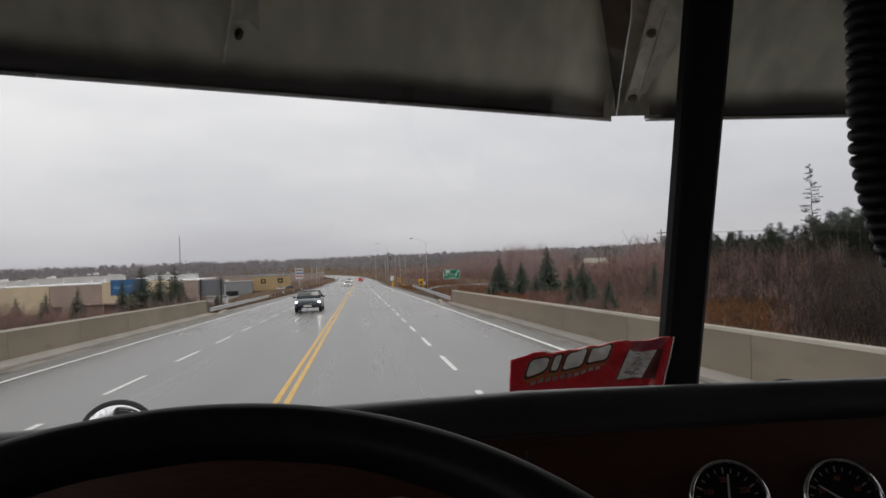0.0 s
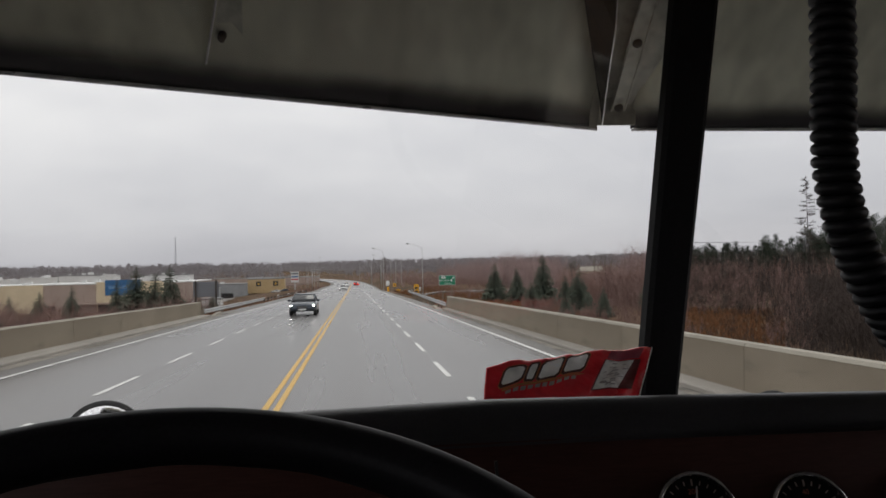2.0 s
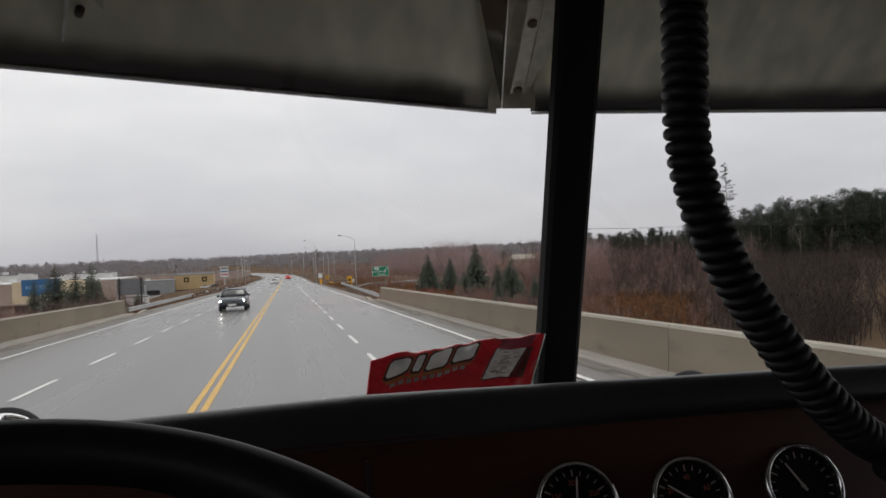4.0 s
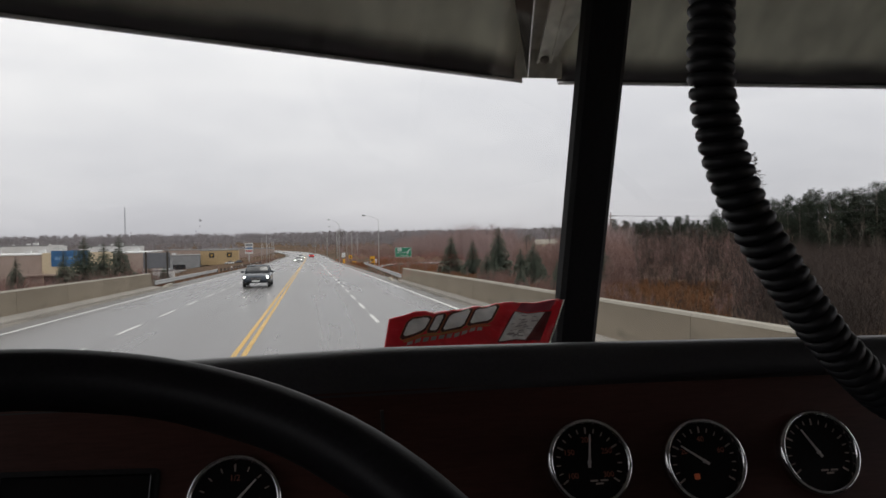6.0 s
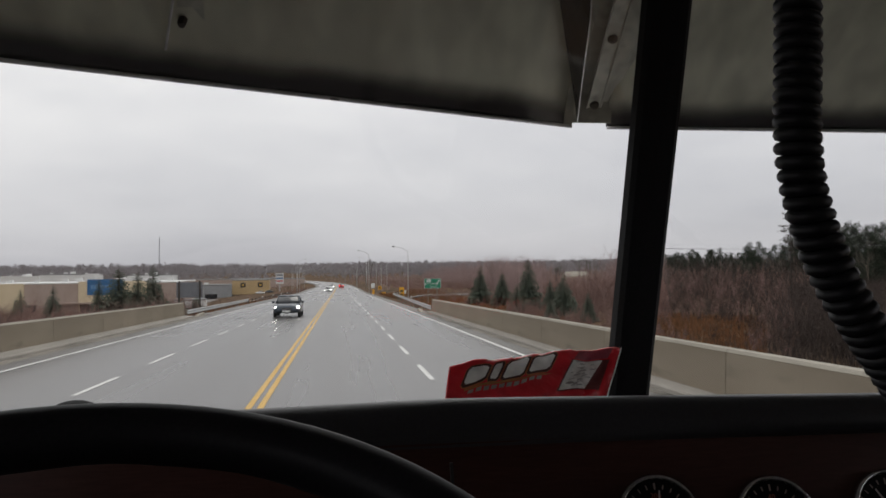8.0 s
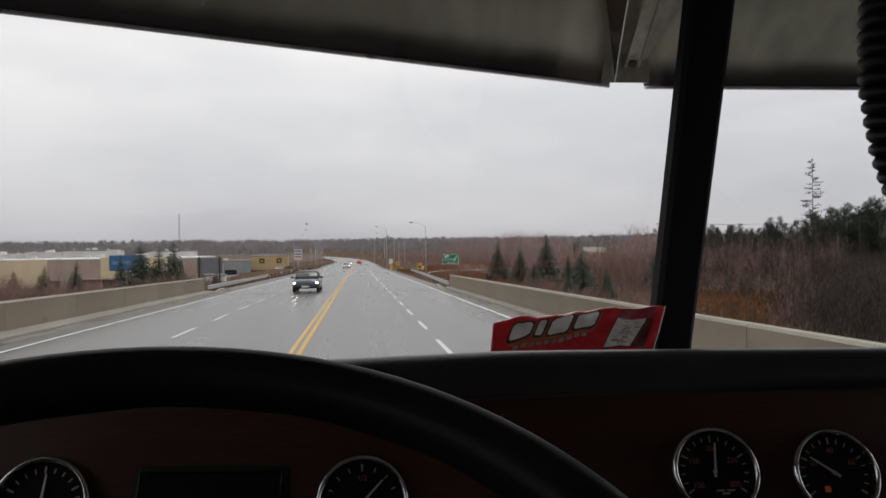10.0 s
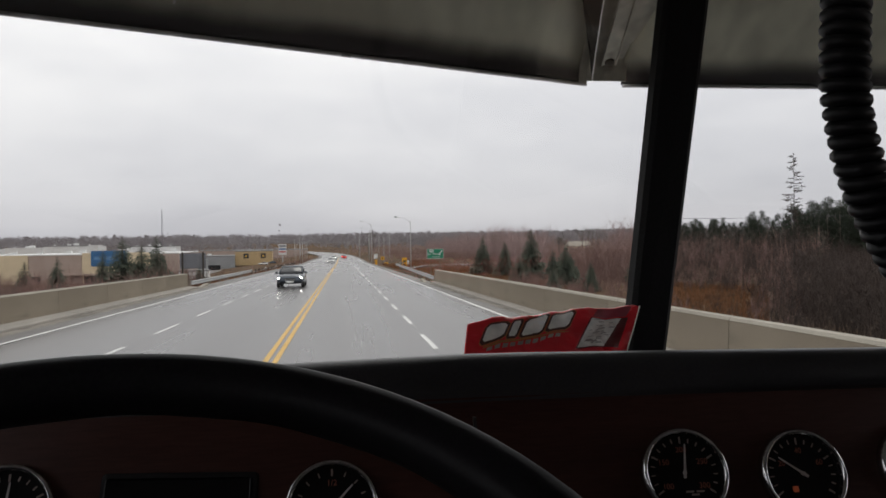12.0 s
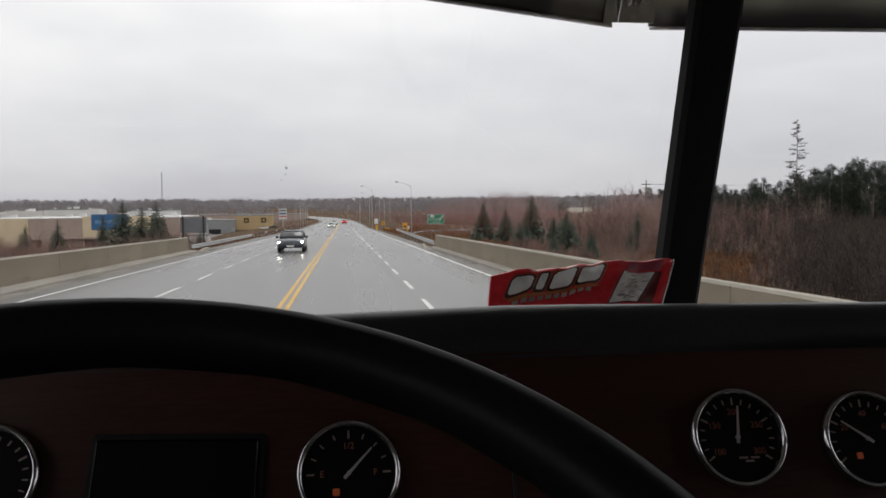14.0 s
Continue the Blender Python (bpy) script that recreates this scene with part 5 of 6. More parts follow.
for x0 in (-5.2, 3.6):
    part("emblem", boxed(x0, x0 + 2.6, -0.1, -0.004, 3.7, 6.2), M["sign_black"], s2)
    part("emblem_mark", boxed(x0 + 0.8, x0 + 1.8, -0.14, -0.101, 4.4, 5.4), M["yellow_paint"], s2)
shop(-58, 560, 70, 30, 7.0, "taupe", "low brown retail building in the distance", 5)
pyl = empty("pylon_sign", pose(-31, 455, ground_z(-31, 455)))
part("post", boxed(-0.3, 0.3, -0.2, 0.2, -0.5, 4.0), M["pole"], pyl)
part("panel", boxed(-2.0, 2.0, -0.25, 0.25, 4.0, 9.5, 0.05), M["white_wall"], pyl, "white sign panel")
part("panel_top", boxed(-1.7, 1.7, -0.29, -0.255, 8.1, 9.0), M["sign_back"], pyl, "grey sign field")
part("panel_mid", boxed(-1.7, 1.7, -0.29, -0.255, 6.6, 7.3), M["blue_sign"], pyl, "blue sign field")
part("panel_low", boxed(-1.7, 1.7, -0.29, -0.255, 5.2, 5.8), M["red_sign"], pyl, "red sign field")
tagged(pyl, "tall white pylon sign with coloured fields", "sign")


def gable_house(x, y, turn, eave):
    """Low house with a pitched metal roof; eave: the height of the eaves in the world."""
    z = ground_z(x, y)
    h = eave - z
    ob = empty("house", pose(x, y, z, 0, 0, turn))
    part("wall", boxed(-6, 6, 0, 8, -0.3, h, 0.03), M["beige"], ob)
    bm = bmesh.new()
    sweep(bm, [[(-6.6 * w, yy, h + zz), (6.6 * w, yy, h + zz), (6.6 * w, yy, h + zz + 0.18), (-6.6 * w, yy, h + zz + 0.18)] for yy, zz, w in ((-0.6, -0.1, 1.0), (4.0, 2.0, 0.72), (8.6, -0.1, 1.0))])
    part("roof", bm, M["coping"], ob, "pale pitched metal roof")
    for x0 in (-4.2, -0.8, 2.6):
        part("window", boxed(x0, x0 + 1.4, -0.05, -0.004, h - 1.7, h - 0.5), M["dark_glass"], ob, "dark window")
    return tagged(ob, "low beige house with a pale roof among bare trees", "house")


gable_house(104, 380, -16, -1.8)

# telecom mast
mast = empty("radio_mast", pose(-352, 1580, ground_z(-352, 1580)))
bm = bmesh.new()
H = 72
for a in range(3):
    c, s = math.cos(a * 2.094), math.sin(a * 2.094)
    tube(bm, [(2.2 * c, 2.2 * s, -1), (1.1 * c, 1.1 * s, H * 0.6), (0.7 * c, 0.7 * s, H)], 0.20, 5)
for k in range(24):
    z = H * k / 24
    r = 2.0 - 1.3 * k / 24
    for a in range(3):
        c, s, c2, s2_ = math.cos(a * 2.094), math.sin(a * 2.094), math.cos((a + 1) * 2.094), math.sin((a + 1) * 2.094)
        tube(bm, [(r * c, r * s, z), (r * c2, r * s2_, z + H / 24)], 0.11, 4)
part("lattice", bm, M["sign_back"], mast)
tagged(mast, "tall thin lattice radio mast above distant woods", "mast")


def utility_pole(x, y, h=10.5):
    ob = empty("utility_pole", pose(x, y, ground_z(x, y), 0, 0, rng.uniform(-20, 20)))
    bm = bmesh.new()
    tube(bm, [(0, 0, -0.5), (0, 0, h)], [0.16, 0.11], 8)
    part("pole", bm, M["bark"], ob, "", True)
    bm = bmesh.new()
    box(bm, -1.1, 1.1, -0.06, 0.06, h - 0.9, h - 0.75)
    box(bm, -0.8, 0.8, -0.06, 0.06, h - 1.7, h - 1.58)
    part("crossarm", bm, M["bark"], ob)
    for s in (-0.95, -0.4, 0.4, 0.95):
        part("insulator", boxed(s - 0.04, s + 0.04, -0.04, 0.04, h - 0.75, h - 0.55), M["sign_white"], ob)
    return tagged(ob, "wooden utility pole with a crossarm", "utility pole", "utility poles")


POLES = [(108, 162), (150, 128), (63, 212)]
for x, y in POLES:
    utility_pole(x, y)
utility_pole(-95, 190, 11)
utility_pole(-112, 220, 11)
bm = bmesh.new()
line = sorted(POLES)[::-1]
for (xa, ya), (xb, yb) in zip(line, line[1:]):
    za, zb = ground_z(xa, ya) + 9.75, ground_z(xb, yb) + 9.75
    for o in (-0.9, 0.9):
        tube(bm, [(xa + (xb - xa) * k / 8 + o, ya + (yb - ya) * k / 8, za + (zb - za) * k / 8 - 1.0 * (1 - (k / 4 - 1) ** 2)) for k in range(9)], 0.02, 4)
tagged(part("power_line", bm, M["sign_black"]), "thin black power lines between the poles", "power line")


# ---------------------------------------------------------------- cars
def car(x, y, turn, paint, label, lit="front"):
    ob = empty("car", pose(x + road_x(y), y, road_z(y) + 0.004, math.degrees(math.atan(-FALL)) * math.cos(radians(turn)), 0, turn))
    bm = bmesh.new()
    # body: rounded sections from tail to nose, front at +y
    rings = []
    for yy, zl, zt, w in ((-2.32, 0.46, 0.80, 0.66), (-2.26, 0.34, 0.95, 0.80), (-2.05, 0.28, 1.00, 0.88), (-1.5, 0.25, 1.01, 0.915), (-0.6, 0.23, 0.99, 0.92), (0.6, 0.23, 0.97, 0.92), (1.2, 0.25, 0.94, 0.915), (1.75, 0.27, 0.87, 0.89), (2.1, 0.29, 0.79, 0.83), (2.26, 0.33, 0.71, 0.74), (2.32, 0.40, 0.62, 0.62)):
        half = [(0.60, 0.0), (0.94, 0.05), (1.0, 0.36), (0.985, 0.62), (0.945, 0.86), (0.82, 0.975), (0.42, 1.01)]
        rings.append([(w * a, yy, zl + (zt - zl) * q) for a, q in half] + [(-w * a, yy, zl + (zt - zl) * q) for a, q in half[::-1]])
    sweep(bm, rings)
    part("body", bm, M[paint], ob, "", True)
    # glazed upper part, roof skin and pillars
    bm = bmesh.new()
    levels = ((0.94, -1.85, 1.22, 0.80), (1.10, -1.58, 0.92, 0.755), (1.26, -1.28, 0.60, 0.70), (1.39, -0.98, 0.30, 0.635))
    rings = []
    for z, y0, y1, w in levels:
        rings.append([(w, y0 + 0.16, z), (w, (y0 + y1) / 2, z), (w, y1 - 0.20, z), (w * 0.8, y1 - 0.05, z), (0, y1, z), (-w * 0.8, y1 - 0.05, z), (-w, y1 - 0.20, z), (-w, (y0 + y1) / 2, z), (-w, y0 + 0.16, z), (-w * 0.8, y0 + 0.04, z), (0, y0, z), (w * 0.8, y0 + 0.04, z)])
    sweep(bm, rings)
    part("cabin", bm, M["dark_glass"], ob, "dark glazed cabin", True)
    bm = bmesh.new()
    rings = []
    for z, y0, y1, w in ((1.385, -1.00, 0.32, 0.645), (1.43, -0.88, 0.20, 0.60), (1.458, -0.62, -0.05, 0.46)):
        rings.append([(w, y0 + 0.12, z), (w, y1 - 0.16, z), (w * 0.7, y1, z), (-w * 0.7, y1, z), (-w, y1 - 0.16, z), (-w, y0 + 0.12, z), (-w * 0.7, y0, z), (w * 0.7, y0, z)])
    sweep(bm, rings)
    part("roof", bm, M[paint], ob, "", True)
    for sx in (-1, 1):
        for y0, y1 in ((1.04, 0.16), (-0.30, -0.32), (-1.70, -0.86)):
            bm = bmesh.new()
            tube(bm, [(sx * 0.805, y0, 0.94), (sx * 0.735, (y0 + y1) / 2, 1.18), (sx * 0.648, y1, 1.40)], 0.035, 6)
            part("pillar", bm, M[paint], ob, "", True)
        bm = bmesh.new()
        lathe(bm, [(0.02, -0.10), (0.075, -0.07), (0.085, 0.02), (0.06, 0.09), (0.01, 0.11)], 10, pose(sx * 0.98, 0.78, 1.00, 0, 90))
        part("side_mirror", bm, M[paint], ob, "", True)
    for sx in (-0.80, 0.80):
        for yy in (-1.4, 1.4):
            bm = bmesh.new()
            lathe(bm, [(0.18, -0.10), (0.31, -0.10), (0.33, -0.06), (0.33, 0.06), (0.31, 0.10), (0.18, 0.10)], 20, pose(sx, yy, 0.33, 0, 90))
            w = part("wheel", bm, M["rubber"], ob, "", True)
            bm = bmesh.new()
            lathe(bm, [(0.179, -0.07), (0.179, 0.085 * (1 if sx > 0 else -1)), (0.05, 0.095 * (1 if sx > 0 else -1)), (0.01, 0.09 * (1 if sx > 0 else -1))], 16, pose(sx, yy, 0.33, 0, 90))
            part("hubcap", bm, M["galv"], w, "", True)
        bm = bmesh.new()
        lathe(bm, [(0.02, -0.05), (0.09, -0.02), (0.10, 0.03), (0.06, 0.075), (0.01, 0.085)], 14, pose(sx * 0.78, 2.16, 0.655, -90, 0, sx * -22) @ Matrix.Diagonal((1.9, 0.72, 1, 1)))
        part("headlight", bm, M["headlight"] if lit == "front" else M["chrome"], ob, "lit headlight" if lit == "front" else "", True)
        part("tail_light", boxed(sx * 0.85 - 0.15, sx * 0.85 + 0.15, -2.33, -2.2, 0.70, 0.88, 0.03), M["taillight"] if lit == "rear" else M["red_sign"], ob)
    bm = bmesh.new()
    sweep(bm, [[(a, yy, z) for a, z in ((-0.36, 0.66), (0.36, 0.66), (0.30, 0.42), (0.22, 0.36), (-0.22, 0.36), (-0.30, 0.42))] for yy in (2.20, 2.345)])
    grille = part("grille", bm, M["sign_black"], ob, "dark grille")
    for z in (0.44, 0.51, 0.58):
        part("grille_bar", boxed(-0.31, 0.31, 2.346, 2.356, z, z + 0.012), M["chrome"], grille)
    part("lower_intake", boxed(-0.66, 0.66, 2.10, 2.262, 0.30, 0.355, 0.02), M["sign_black"], ob)
    part("plate", boxed(-0.25, 0.25, 2.347, 2.362, 0.37, 0.47), M["sign_white"], ob)
    return tagged(ob, label, "car", "cars on the road")


car(-3.6, AT + 52, 180, "car_dark", "dark car with lit headlights on the road")
car(-3.0, AT + 190, 180, "car_white", "white car with lit headlights on the road")
car(-3.0, AT + 245, 180, "car_white", "pale distant car with lit headlights on the road")
car(0.4, 330, 0, "car_red", "distant red car with lit tail lights", "rear")
c = car(-41, 232, 8, "car_dark", "dark pickup parked on the access road", "none")
c.location.z = ground_z(-41, 232) + 0.12
for k, (x, y, p) in enumerate([(-56, 300, "car_white"), (-52, 318, "car_dark"), (-60, 330, "car_red"), (-38, 440, "car_white"), (-34, 448, "car_dark"), (-60, 345, "car_white")]):
    c = car(x, y, 90 + 10 * k, p, "parked car in the shop lot", "none")
    c.location.z = ground_z(x + road_x(y), y) + 0.02
    c["group"] = "cars parked by the shops"


# ---------------------------------------------------------------- trees
def spruce_mesh(seed, h):
    r = random.Random(seed)
    bm = bmesh.new()
    tube(bm, [(0, 0, -0.4), (0, 0, h * 0.5), (0, 0, h * 0.97)], [0.018 * h, 0.011 * h, 0.002 * h], 6)
    trunk = to_mesh("trunk", bm, M["bark"], True)
    V, F = [], []
    levels = int(14 + h * 3.3)
    for k in range(levels):
        f = k / (levels - 1)
        z = h * (0.06 + 0.92 * f)
        L0 = h * (0.25 * (1 - f) ** 0.9 + 0.012)
        n = int(14 - 6 * f)
        a0 = r.uniform(0, 6.28)
        for j in range(n):
            a = a0 + 6.283 * j / n + r.uniform(-0.25, 0.25)
            L = L0 * r.uniform(0.55, 1.2)
            c, s = math.cos(a), math.sin(a)
            droop = -0.22 * L if f < 0.8 else 0.25 * L
            segs = 4
            for q in range(segs):
                u0, u1 = q / segs, (q + 1) / segs
                for side in (-1, 1):
                    w = L * 0.34 * (1 - u0 * 0.75) * r.uniform(0.7, 1.3)
                    p0 = Vector((c * L * u0, s * L * u0, z + droop * u0 * u0))
                    p1 = Vector((c * L * u1, s * L * u1, z + droop * u1 * u1))
                    tip = p0.lerp(p1, 0.9) + Vector((-s * w * side, c * w * side, -0.10 * L * r.uniform(0.4, 1.6)))
                    b = len(V)
                    V += [tuple(p0), tuple(p1), tuple(tip)]
                    F.append((b, b + 1, b + 2))
                hang = (p0 + p1) / 2 + Vector((r.uniform(-.03, .03) * L, r.uniform(-.03, .03) * L, -0.32 * L * r.uniform(0.5, 1.4)))
                b = len(V)
                V += [tuple(p0), tuple(p1), tuple(hang)]
                F.append((b, b + 1, b + 2))
    return trunk, raw("crown", V, F, M["spruce"])


def pine_mesh(seed, h):
    r = random.Random(seed)
    bm = bmesh.new()
    lean = r.uniform(-0.03, 0.03)
    tube(bm, [(0, 0, -0.4), (lean * h * 0.5, 0, h * 0.5), (lean * h, 0, h * 0.95)], [0.014 * h, 0.010 * h, 0.003 * h], 6)
    for k in range(9):
        z = h * r.uniform(0.3, 0.9)
        a, L = r.uniform(0, 6.28), h * r.uniform(0.08, 0.17)
        tube(bm, [(lean * z, 0, z), (lean * z + L * math.cos(a), L * math.sin(a), z + 0.15 * L)], [0.004 * h, 0.0015 * h], 4)
    trunk = to_mesh("trunk", bm, M["bark"], True)
    V, F = [], []
    for k in range(52):
        f = k / 51
        z = h * (0.13 + 0.85 * f)
        R = h * (0.20 * math.sin(math.pi * min(1, 0.25 + 0.72 * f)) + 0.012) * r.uniform(0.6, 1.2)
        a = r.uniform(0, 6.28)
        c = Vector((lean * z + R * 0.75 * math.cos(a), R * 0.75 * math.sin(a), z))
        rad = h * 0.092 * r.uniform(0.7, 1.3) * (1.15 - 0.5 * f)
        for q in range(84):
            d = Vector((r.gauss(0, 1), r.gauss(0, 1), r.gauss(0, 0.55))).normalized() * rad * r.uniform(0.3, 1.0)
            e = Vector((r.gauss(0, 1), r.gauss(0, 1), r.gauss(0, 0.7))).normalized() * rad * 0.25
            g = Vector((r.gauss(0, 1), r.gauss(0, 1), r.gauss(0, 0.7))).normalized() * rad * 0.20
            b = len(V)
            V += [tuple(c + d), tuple(c + d + e), tuple(c + d + g)]
            F.append((b, b + 1, b + 2))
    return trunk, raw("crown", V, F, M["pine"])


def bare_mesh(seed, h, spread=0.5):
    r = random.Random(seed)
    V, F = [], []

    def limb(p, d, L, rad, depth):
        q = p + d * L
        s = d.orthogonal().normalized()
        t = d.cross(s)
        b = len(V)
        for base, rr in ((p, rad), (q, rad * 0.62)):
            for k in range(3):
                a = 2.094 * k
                V.append(tuple(base + rr * (math.cos(a) * s + math.sin(a) * t)))
        for k in range(3):
            j = (k + 1) % 3
            F.append((b + k, b + j, b + 3 + j, b + 3 + k))
        if depth:
            for k in range(3 if depth > 1 else 4):
                nd = (d + Vector((r.gauss(0, spread), r.gauss(0, spread), r.gauss(0.12, spread * 0.5)))).normalized()
                limb(p + d * L * r.uniform(0.55, 1.0), nd, L * r.uniform(0.55, 0.8), rad * 0.55, depth - 1)
    limb(Vector((0, 0, -0.3)), Vector((r.gauss(0, 0.04), r.gauss(0, 0.04), 1)).normalized(), h * 0.36, h * 0.012, 4)
    return raw("branches", V, F, M["bark"])


def plant(kind, me, x, y, s, label, category, group):
    z = ground_z(x, y)
    ob = empty(kind, pose(x, y, z - 0.1, 0, 0, rng.uniform(0, 360)))
    ob.scale = (s, s, s)
    for m in me if isinstance(me, tuple) else (me,):
        o = new(m.name.split(".")[0], m)
        o.parent = ob
    return tagged(ob, label, category, group)


SPRUCES = [spruce_mesh(k, 6.0) for k in range(4)]
PINES = [pine_mesh(20 + k, 15.0) for k in range(5)]
BARES = [bare_mesh(40 + k, 9.0, 0.34 + 0.04 * k) for k in range(4)]

# young spruces beside the road beyond the bridge
for x, y, s in ((21, 174, 1.0), (22.7, 166.5, 0.88), (23.8, 156, 1.15), (25, 145, 0.86), (26, 139.5, 0.55), (25.5, 152, 0.7), (33, 144, 0.8), (20.5, 149, 0.6), (22, 140, 0.45)):
    sp = plant("spruce_tree", SPRUCES[rng.randrange(4)], x, y, s, "young grey-green spruce on the road bank", "tree", "young spruces")
    sp.scale = (s * rng.uniform(1.15, 1.5), s * rng.uniform(1.15, 1.5), s)
# darker spruces by the shops
for x, y, s in ((-46, 122, 2.25), (-50.5, 128, 1.75), (-43, 131, 2.15), (-41.5, 136, 1.7), (-38.5, 143, 1.5), (-57, 132, 1.9), (-63, 120, 2.0), (-66, 112, 1.8), (-53, 116, 1.7), (-50, 202, 1.45), (-43, 204, 1.6), (-39, 202, 1.95), (-35.5, 201, 1.75), (-32.5, 199, 1.85), (-57, 206, 1.3), (-24, 185, 0.6), (-64, 210, 1.2), (-31, 205, 0.8), (-28, 214, 0.9), (-36, 240, 0.9)):
    sp = plant("spruce_tree", SPRUCES[rng.randrange(4)], x, y, s, "dark green spruce below the road bank", "tree", "spruces by the shops")
    sp.scale = (s * rng.uniform(1.2, 1.6), s * rng.uniform(1.2, 1.6), s * 1.06)
# pine wood behind the field
for k in range(290):
    u = k / 289
    x, y = 84 + 150 * u + rng.uniform(-4, 4), 246 - 96 * u + rng.uniform(0, 34)
    s = 0.60 + 0.50 * smooth_step(0.05, 0.42, u)
    plant("pine_tree", PINES[rng.randrange(5)], x, y, s * rng.uniform(0.85, 1.12), "tall dark pine at the edge of the wood", "tree", "pine wood")


def larch_mesh(seed, h):
    """Thin, sparse conifer: short level branches with fine twigs, bare below."""
    r = random.Random(seed)
    bm = bmesh.new()
    tube(bm, [(0, 0, -0.4), (0.1, 0, h * 0.5), (0.0, 0.1, h)], [0.006 * h, 0.004 * h, 0.001 * h], 6)
    trunk = to_mesh("trunk", bm, M["dark_post"], True)
    V, F = [], []

    def sliver(a, b, w):
        o = Vector((r.gauss(0, 1), r.gauss(0, 1), r.gauss(0, 1))).normalized() * w
        n = len(V)
        V.extend([tuple(a - o), tuple(a + o), tuple(b)])
        F.append((n, n + 1, n + 2))
    for k in range(74):
        f = 0.22 + 0.77 * k / 73
        L = h * (0.19 * (1.04 - f) + 0.016) * r.uniform(0.5, 1.25)
        a = r.uniform(0, 6.28)
        base = Vector((0.1 * (1 - abs(2 * f - 1)), 0, h * f))
        tip = base + Vector((math.cos(a) * L, math.sin(a) * L, L * r.uniform(-0.15, 0.3)))
        sliver(base, tip, 0.03)
        for q in range(30):
            s = base.lerp(tip, r.uniform(0.2, 1.0))
            sliver(s, s + Vector((r.gauss(0, 0.2), r.gauss(0, 0.2), r.gauss(0.02, 0.14))) * (0.5 + L * 0.4), 0.035)
    return trunk, raw("branches", V, F, M["pine_dark"])


plant("larch_tree", larch_mesh(5, 14.8), 49.0, 139, 1.0, "tall thin sparse larch above the brush", "tree", "")
# bare trees: below the left bank, before the pine wood, on the rise behind
LEFT_BARE = ((-41, 150, 1.15), (-38, 153, 1.0), (-46, 156, 1.2), (-43.5, 147, 0.9), (-48, 118, 1.6), (-55, 130, 1.5), (-36, 139, 1.1), (-62, 139, 1.4), (-70, 122, 1.5), (-78, 140, 1.4), (-58, 118, 1.3), (-66, 128, 1.4), (-34, 152, 0.8), (-26, 176, 0.6), (-92, 160, 1.1))
FIELD_BARE = ((60, 180, 0.8), (75, 172, 0.9), (88, 166, 0.8), (110, 158, 0.9), (66, 160, 0.5), (94, 142, 0.5), (40, 150, 0.8), (112, 208, 1.2), (118, 206, 1.1), (126, 196, 1.2), (132, 190, 1.0), (100, 214, 0.9))
RISE_BARE = ((14, 470, 1.7), (17, 478, 1.6), (9, 474, 1.5), (90, 226, 1.1), (94, 224, 1.0), (98, 220, 1.2), (104, 216, 1.1), (87, 231, 1.1), (36, 236, 1.0), (44, 238, 1.1), (50, 232, 1.1), (56, 226, 1.2), (62, 230, 1.1), (48, 224, 0.9), (40, 260, 1.2), (70, 228, 1.2), (48, 300, 1.3), (60, 310, 1.4), (72, 316, 1.3), (95, 330, 1.4), (86, 322, 1.5))
for grove in (LEFT_BARE, FIELD_BARE, RISE_BARE):
    for x, y, s in grove:
        plant("bare_tree", BARES[rng.randrange(4)], x, y, s, "leafless grey tree with fine branches", "tree", "bare trees")


def thicket(name, spots, label, material="twig"):
    """Bare brush: thin stems that fork into twigs, all one tangle. spots: (x, y, height)."""
    V, F = [], []
    for x, y, h in spots:
        z = ground_z(x, y) - 0.2
        h *= 0.95 + 0.5 * noise.noise(Vector((x * 0.06, y * 0.06, 5.0)))
        for k in range(6):
            a, t = rng.uniform(0, 6.28), rng.uniform(0.05, 0.42)
            bx, by = x + rng.uniform(-1, 1) * h * 0.16, y + rng.uniform(-1, 1) * h * 0.16
            d = Vector((math.cos(a) * t, math.sin(a) * t, 1)).normalized()
            L = h * rng.uniform(0.55, 1.0)
            p0 = Vector((bx, by, z))
            w = 0.0075 * h ** 0.6
            for q in range(20):
                f = 0.0 if q == 0 else rng.uniform(0.12, 0.95)
                s = p0 + d * L * f
                e = p0 + d * L if q == 0 else s + (d * 0.7 + Vector((rng.gauss(0, .6), rng.gauss(0, .6), rng.gauss(0.05, .35)))).normalized() * L * rng.uniform(0.12, 0.34)
                o = Vector((rng.gauss(0, 1), rng.gauss(0, 1), 0)).normalized() * w * (1.4 if q == 0 else 1.0)
                b = len(V)
                V += [tuple(s - o), tuple(s + o), tuple(e)]
                F.append((b, b + 1, b + 2))
    ob = new(name, raw(name, V, F, M[material]))
    return tagged(ob, label, "thicket", kind="stuff")


spots, tall, dark = [], [], []
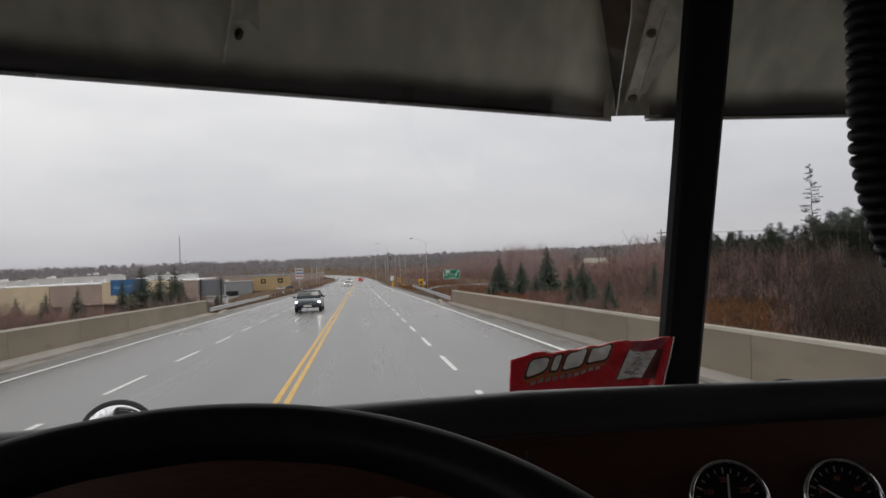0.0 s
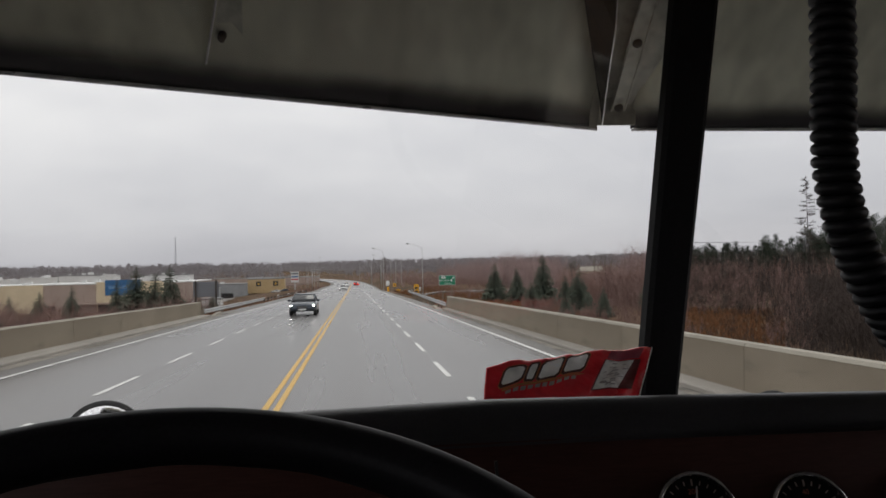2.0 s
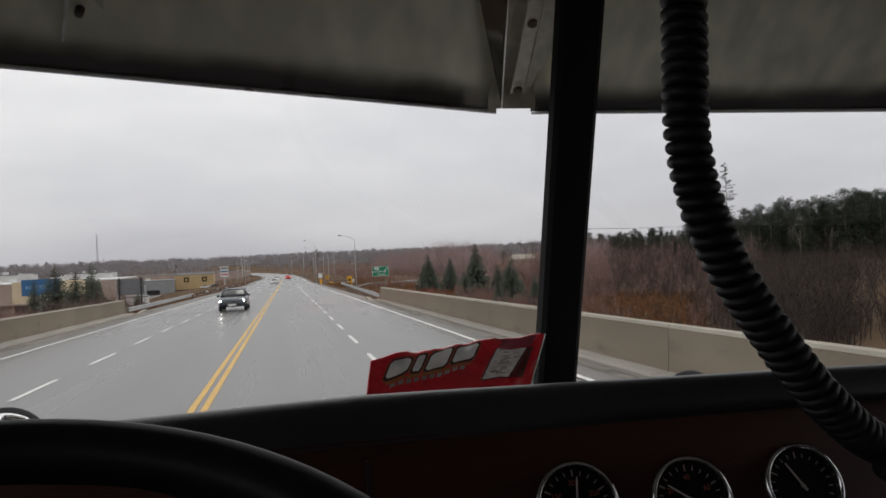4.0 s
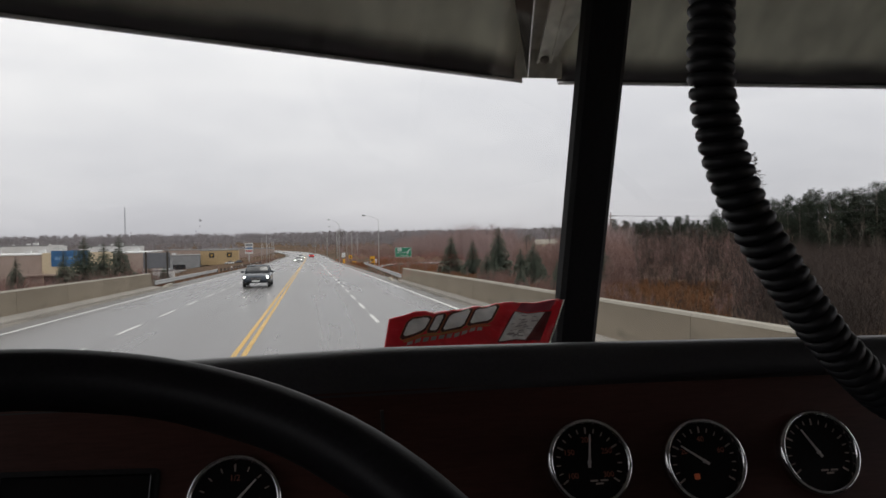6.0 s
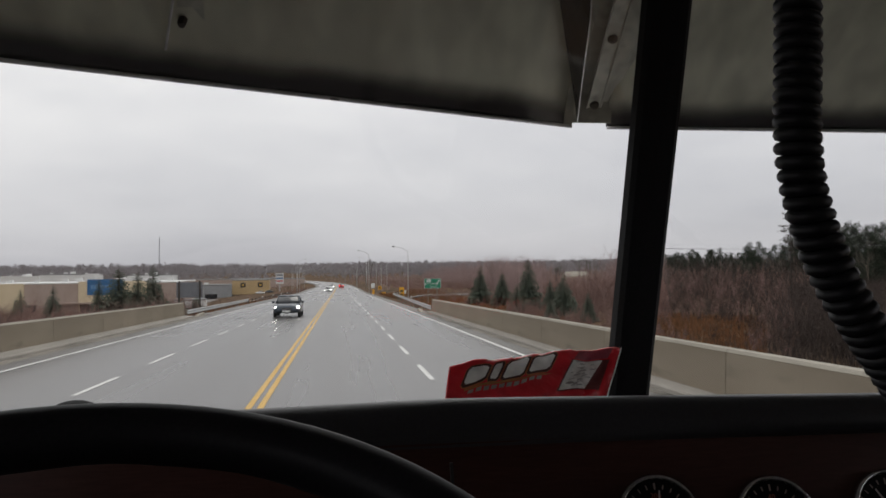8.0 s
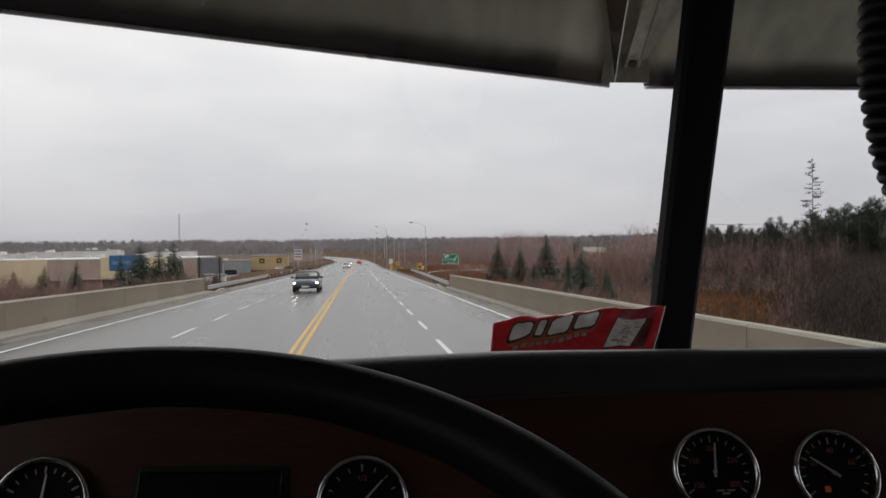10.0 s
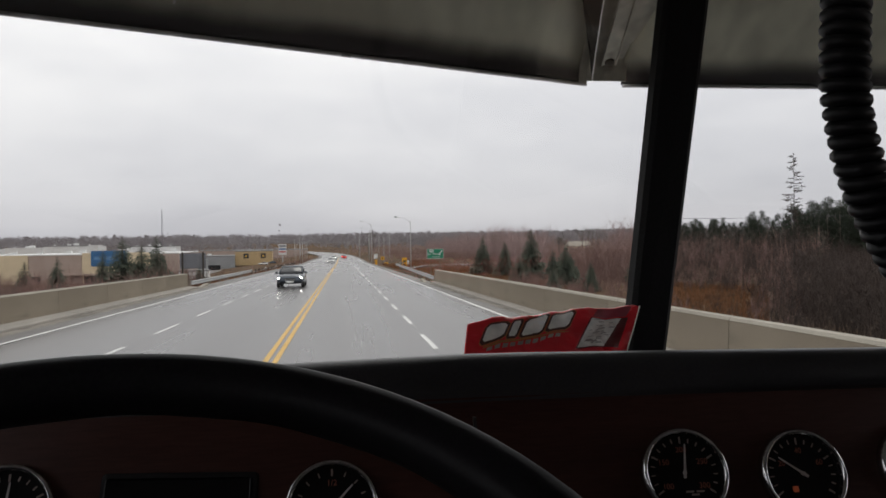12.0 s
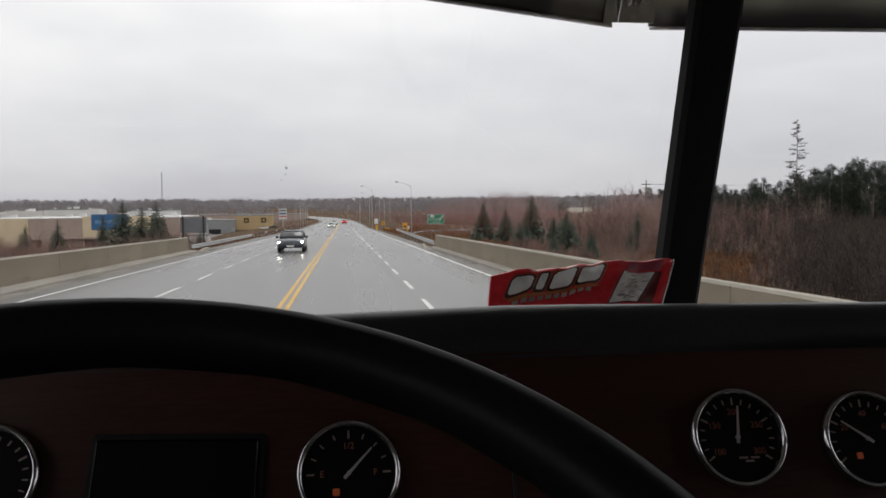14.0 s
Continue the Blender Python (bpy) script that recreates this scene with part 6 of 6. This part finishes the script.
for k in range(4600):
    y = rng.uniform(60, 420) if k % 3 else rng.uniform(112, 240)
    x = (27 + 0.03 * y) + abs(rng.gauss(0, 1)) * (18 + 0.10 * y)
    b = math.degrees(math.atan2(x, y - 64))
    d = math.hypot(x, y - 64)
    if 58 < y < 108 and x < 60 + 0.5 * (y - 60):
        continue
    if 24.5 < b < 33 and 118 < d < 192 and k % 5 or 23.5 < b < 30.5 and 60 < d < 82:
        continue
    h = rng.uniform(1.0, 2.2) if 24.5 < b < 32 and d <= 118 else rng.uniform(2.2, 4.8) if b >= 32 else rng.uniform(3.5, 6.5)
    if b < 24.5 and y > 185:
        tall.append((x, y, rng.uniform(1.6, 3.0) if 0.28 < x / (y - 64) < 0.38 and y < 385 else rng.uniform(5.0, 9.0)))
    elif b > 33:
        dark.append((x, y, h))
    else:
        spots.append((x, y, h))
for k in range(420):
    y = rng.uniform(122, 225)
    spots.append((rng.uniform(15.5, 32), y, rng.uniform(0.8, 1.7)))
for k in range(1900):
    b, d = radians(rng.uniform(13, 25)), rng.uniform(50, 130)
    if d * math.sin(b) > 10.5:
        spots.append((d * math.sin(b), 64 + d * math.cos(b), rng.uniform(0.9, 2.2)))
for k in range(240):
    b, d = radians(rng.uniform(23.5, 30.5)), rng.uniform(52, 84)
    dark.append((d * math.sin(b), 64 + d * math.cos(b), rng.uniform(0.5, 1.3)))
for k in range(360):
    b, d = radians(rng.uniform(24.5, 33)), rng.uniform(112, 195)
    dark.append((d * math.sin(b), 64 + d * math.cos(b), rng.uniform(1.2, 3.2)))
for k in range(620):
    b, d = radians(rng.uniform(24, 35)), rng.uniform(125, 190)
    (dark if k % 4 else spots).append((d * math.sin(b), 64 + d * math.cos(b), rng.uniform(3.5, 4.5 + 3.6 * smooth_step(125, 185, d))))
while len(dark) < 2900:
    x, y = rng.uniform(28, 90), rng.uniform(109, 170)
    b, d = math.degrees(math.atan2(x, y - 64)), math.hypot(x, y - 64)
    if 24.5 < b < 41 and (d < 112 or b > 33) and not (b < 30.5 and 60 < d < 82):
        dark.append((x, y, rng.uniform(1.2, 2.6) if b < 32 else rng.uniform(2.2, 4.6)))
spots += [(rng.uniform(17, 62), rng.uniform(232, 400), rng.uniform(1.4, 3.4)) for k in range(1100)]
beyond = []
while len(beyond) < 1500:
    x, y = rng.uniform(-64, 150), rng.uniform(280, 640)
    c = road_x(y)
    if c - 14 < x < c + 13 or (x < c and y < 470):
        continue
    beyond.append((x, y, rng.uniform(2.0, 5.0)))
thicket("brush_beyond", beyond, "grey-brown leafless brush beyond the junction", "twig_grey")
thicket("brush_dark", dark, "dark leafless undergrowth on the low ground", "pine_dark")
thicket("brush_tall", tall, "tall leafless brown saplings and brush", "twig_grey")
thicket("brush_right", spots, "dense leafless red-brown brush beside the road")
spots = [(rng.uniform(-100, -16) - 0.0, rng.uniform(95, 240), rng.uniform(1.5, 4.5)) for k in range(900)]
spots += [(rng.uniform(-82, -30), rng.uniform(100, 155), rng.uniform(4.5, 8.5)) for k in range(420)]
spots += [(rng.uniform(-84, -27), rng.uniform(168, 216), rng.uniform(4.6, 7.2)) for k in range(620)]
spots += [(rng.uniform(-27, -13.5) + road_x(y), y, rng.uniform(0.8, 2.0)) for y in [rng.uniform(215, 420) for k in range(520)]]
thicket("brush_left", spots, "low leafless brush between road and shops")
spots = [(rng.uniform(-78, -18), rng.uniform(150, 214), rng.uniform(2.0, 4.6)) for k in range(520)]
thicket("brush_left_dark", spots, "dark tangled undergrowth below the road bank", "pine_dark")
spots = []
for k in range(620):
    u = rng.random()
    spots.append((82 + 150 * u, 244 - 96 * u + rng.uniform(-3, 22), rng.uniform(4, 9)))
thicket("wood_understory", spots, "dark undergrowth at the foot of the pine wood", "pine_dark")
spots = [(rng.uniform(13, 60), rng.uniform(-230, -20), rng.uniform(3, 6)) for k in range(700)] + [(rng.uniform(-70, -16), rng.uniform(-120, 90), rng.uniform(1.5, 4)) for k in range(500)]
thicket("brush_behind", spots, "leafless brush along the road banks")

# tufts of dry grass on the verges and field
V, F = [], []
for k in range(21000):
    if k >= 16000:
        b, d = radians(rng.uniform(22.5, 31.5)), rng.uniform(54, 88)
        x, y = d * math.sin(b), 64 + d * math.cos(b)
    elif k % 3 == 0:
        y, x = rng.uniform(BR1, 230), rng.choice((-1, 1)) * rng.uniform(9.6, 15) - 1.0
    elif k % 3 == 1:
        y, x = rng.uniform(BR1, 260), rng.uniform(10, 24)
    else:
        y, x = rng.uniform(-200, 8), rng.choice((-1, 1)) * rng.uniform(9.8, 16) - 1.0
    z = ground_z(x, y)
    h = rng.uniform(0.2, 0.55)
    a = rng.uniform(0, 6.28)
    for q in range(3):
        o = Vector((math.cos(a + q), math.sin(a + q), 0)) * 0.06
        t = Vector((rng.gauss(0, 0.25), rng.gauss(0, 0.25), 1)) * h
        b = len(V)
        V += [(x - o.x, y - o.y, z - 0.05), (x + o.x, y + o.y, z - 0.05), (x + t.x, y + t.y, z + t.z)]
        F.append((b, b + 1, b + 2))
tagged(new("grass_tufts", raw("grass_tufts", V, F, M["blade"])), "tufts of tall dry grass", "grass", kind="stuff")


# distant woods all round
def far_woods(name, r0, r1, n, h0, h1, a0, a1, label):
    V, F = [], []
    for k in range(n):
        a, r = radians(rng.uniform(a0, a1)), rng.uniform(r0, r1)
        x, y = r * math.sin(a), r * math.cos(a)
        if abs(x - road_x(y)) < 26 and 0 < y < 900:
            continue
        z = ground_z(x, y) - 0.5
        h = rng.uniform(h0, h1) * (1.0 + 0.15 * noise.noise(Vector((x * 0.006, y * 0.006, 2))))
        for q in range(40):
            t, u = rng.uniform(0, 6.28), rng.uniform(0.1, 1.0)
            w = h * 0.36 * math.sin(math.pi * min(1.0, 0.12 + 0.8 * u)) * rng.uniform(0.3, 1.1)
            s = h * rng.uniform(0.025, 0.06)
            px, py, pz = x + w * math.cos(t), y + w * math.sin(t), z + h * u * 0.88
            b = len(V)
            cx, cy = math.cos(t * 3), math.sin(t * 3)
            for c in range(3):
                g = s * rng.gauss(0, 1.5)
                V.append((px + g * cx, py + g * cy, pz + s * rng.gauss(0, 1.3)))
            F.append((b, b + 1, b + 2))
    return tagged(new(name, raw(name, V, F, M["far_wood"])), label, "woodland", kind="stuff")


far_woods("far_woods", 620, 1500, 9000, 10.5, 15.0, -55, 55, "distant woods along the horizon, paled for haze")
far_woods("far_woods_behind", 500, 1100, 1200, 9, 15, 55, 305, "distant woods along the horizon, paled for haze")
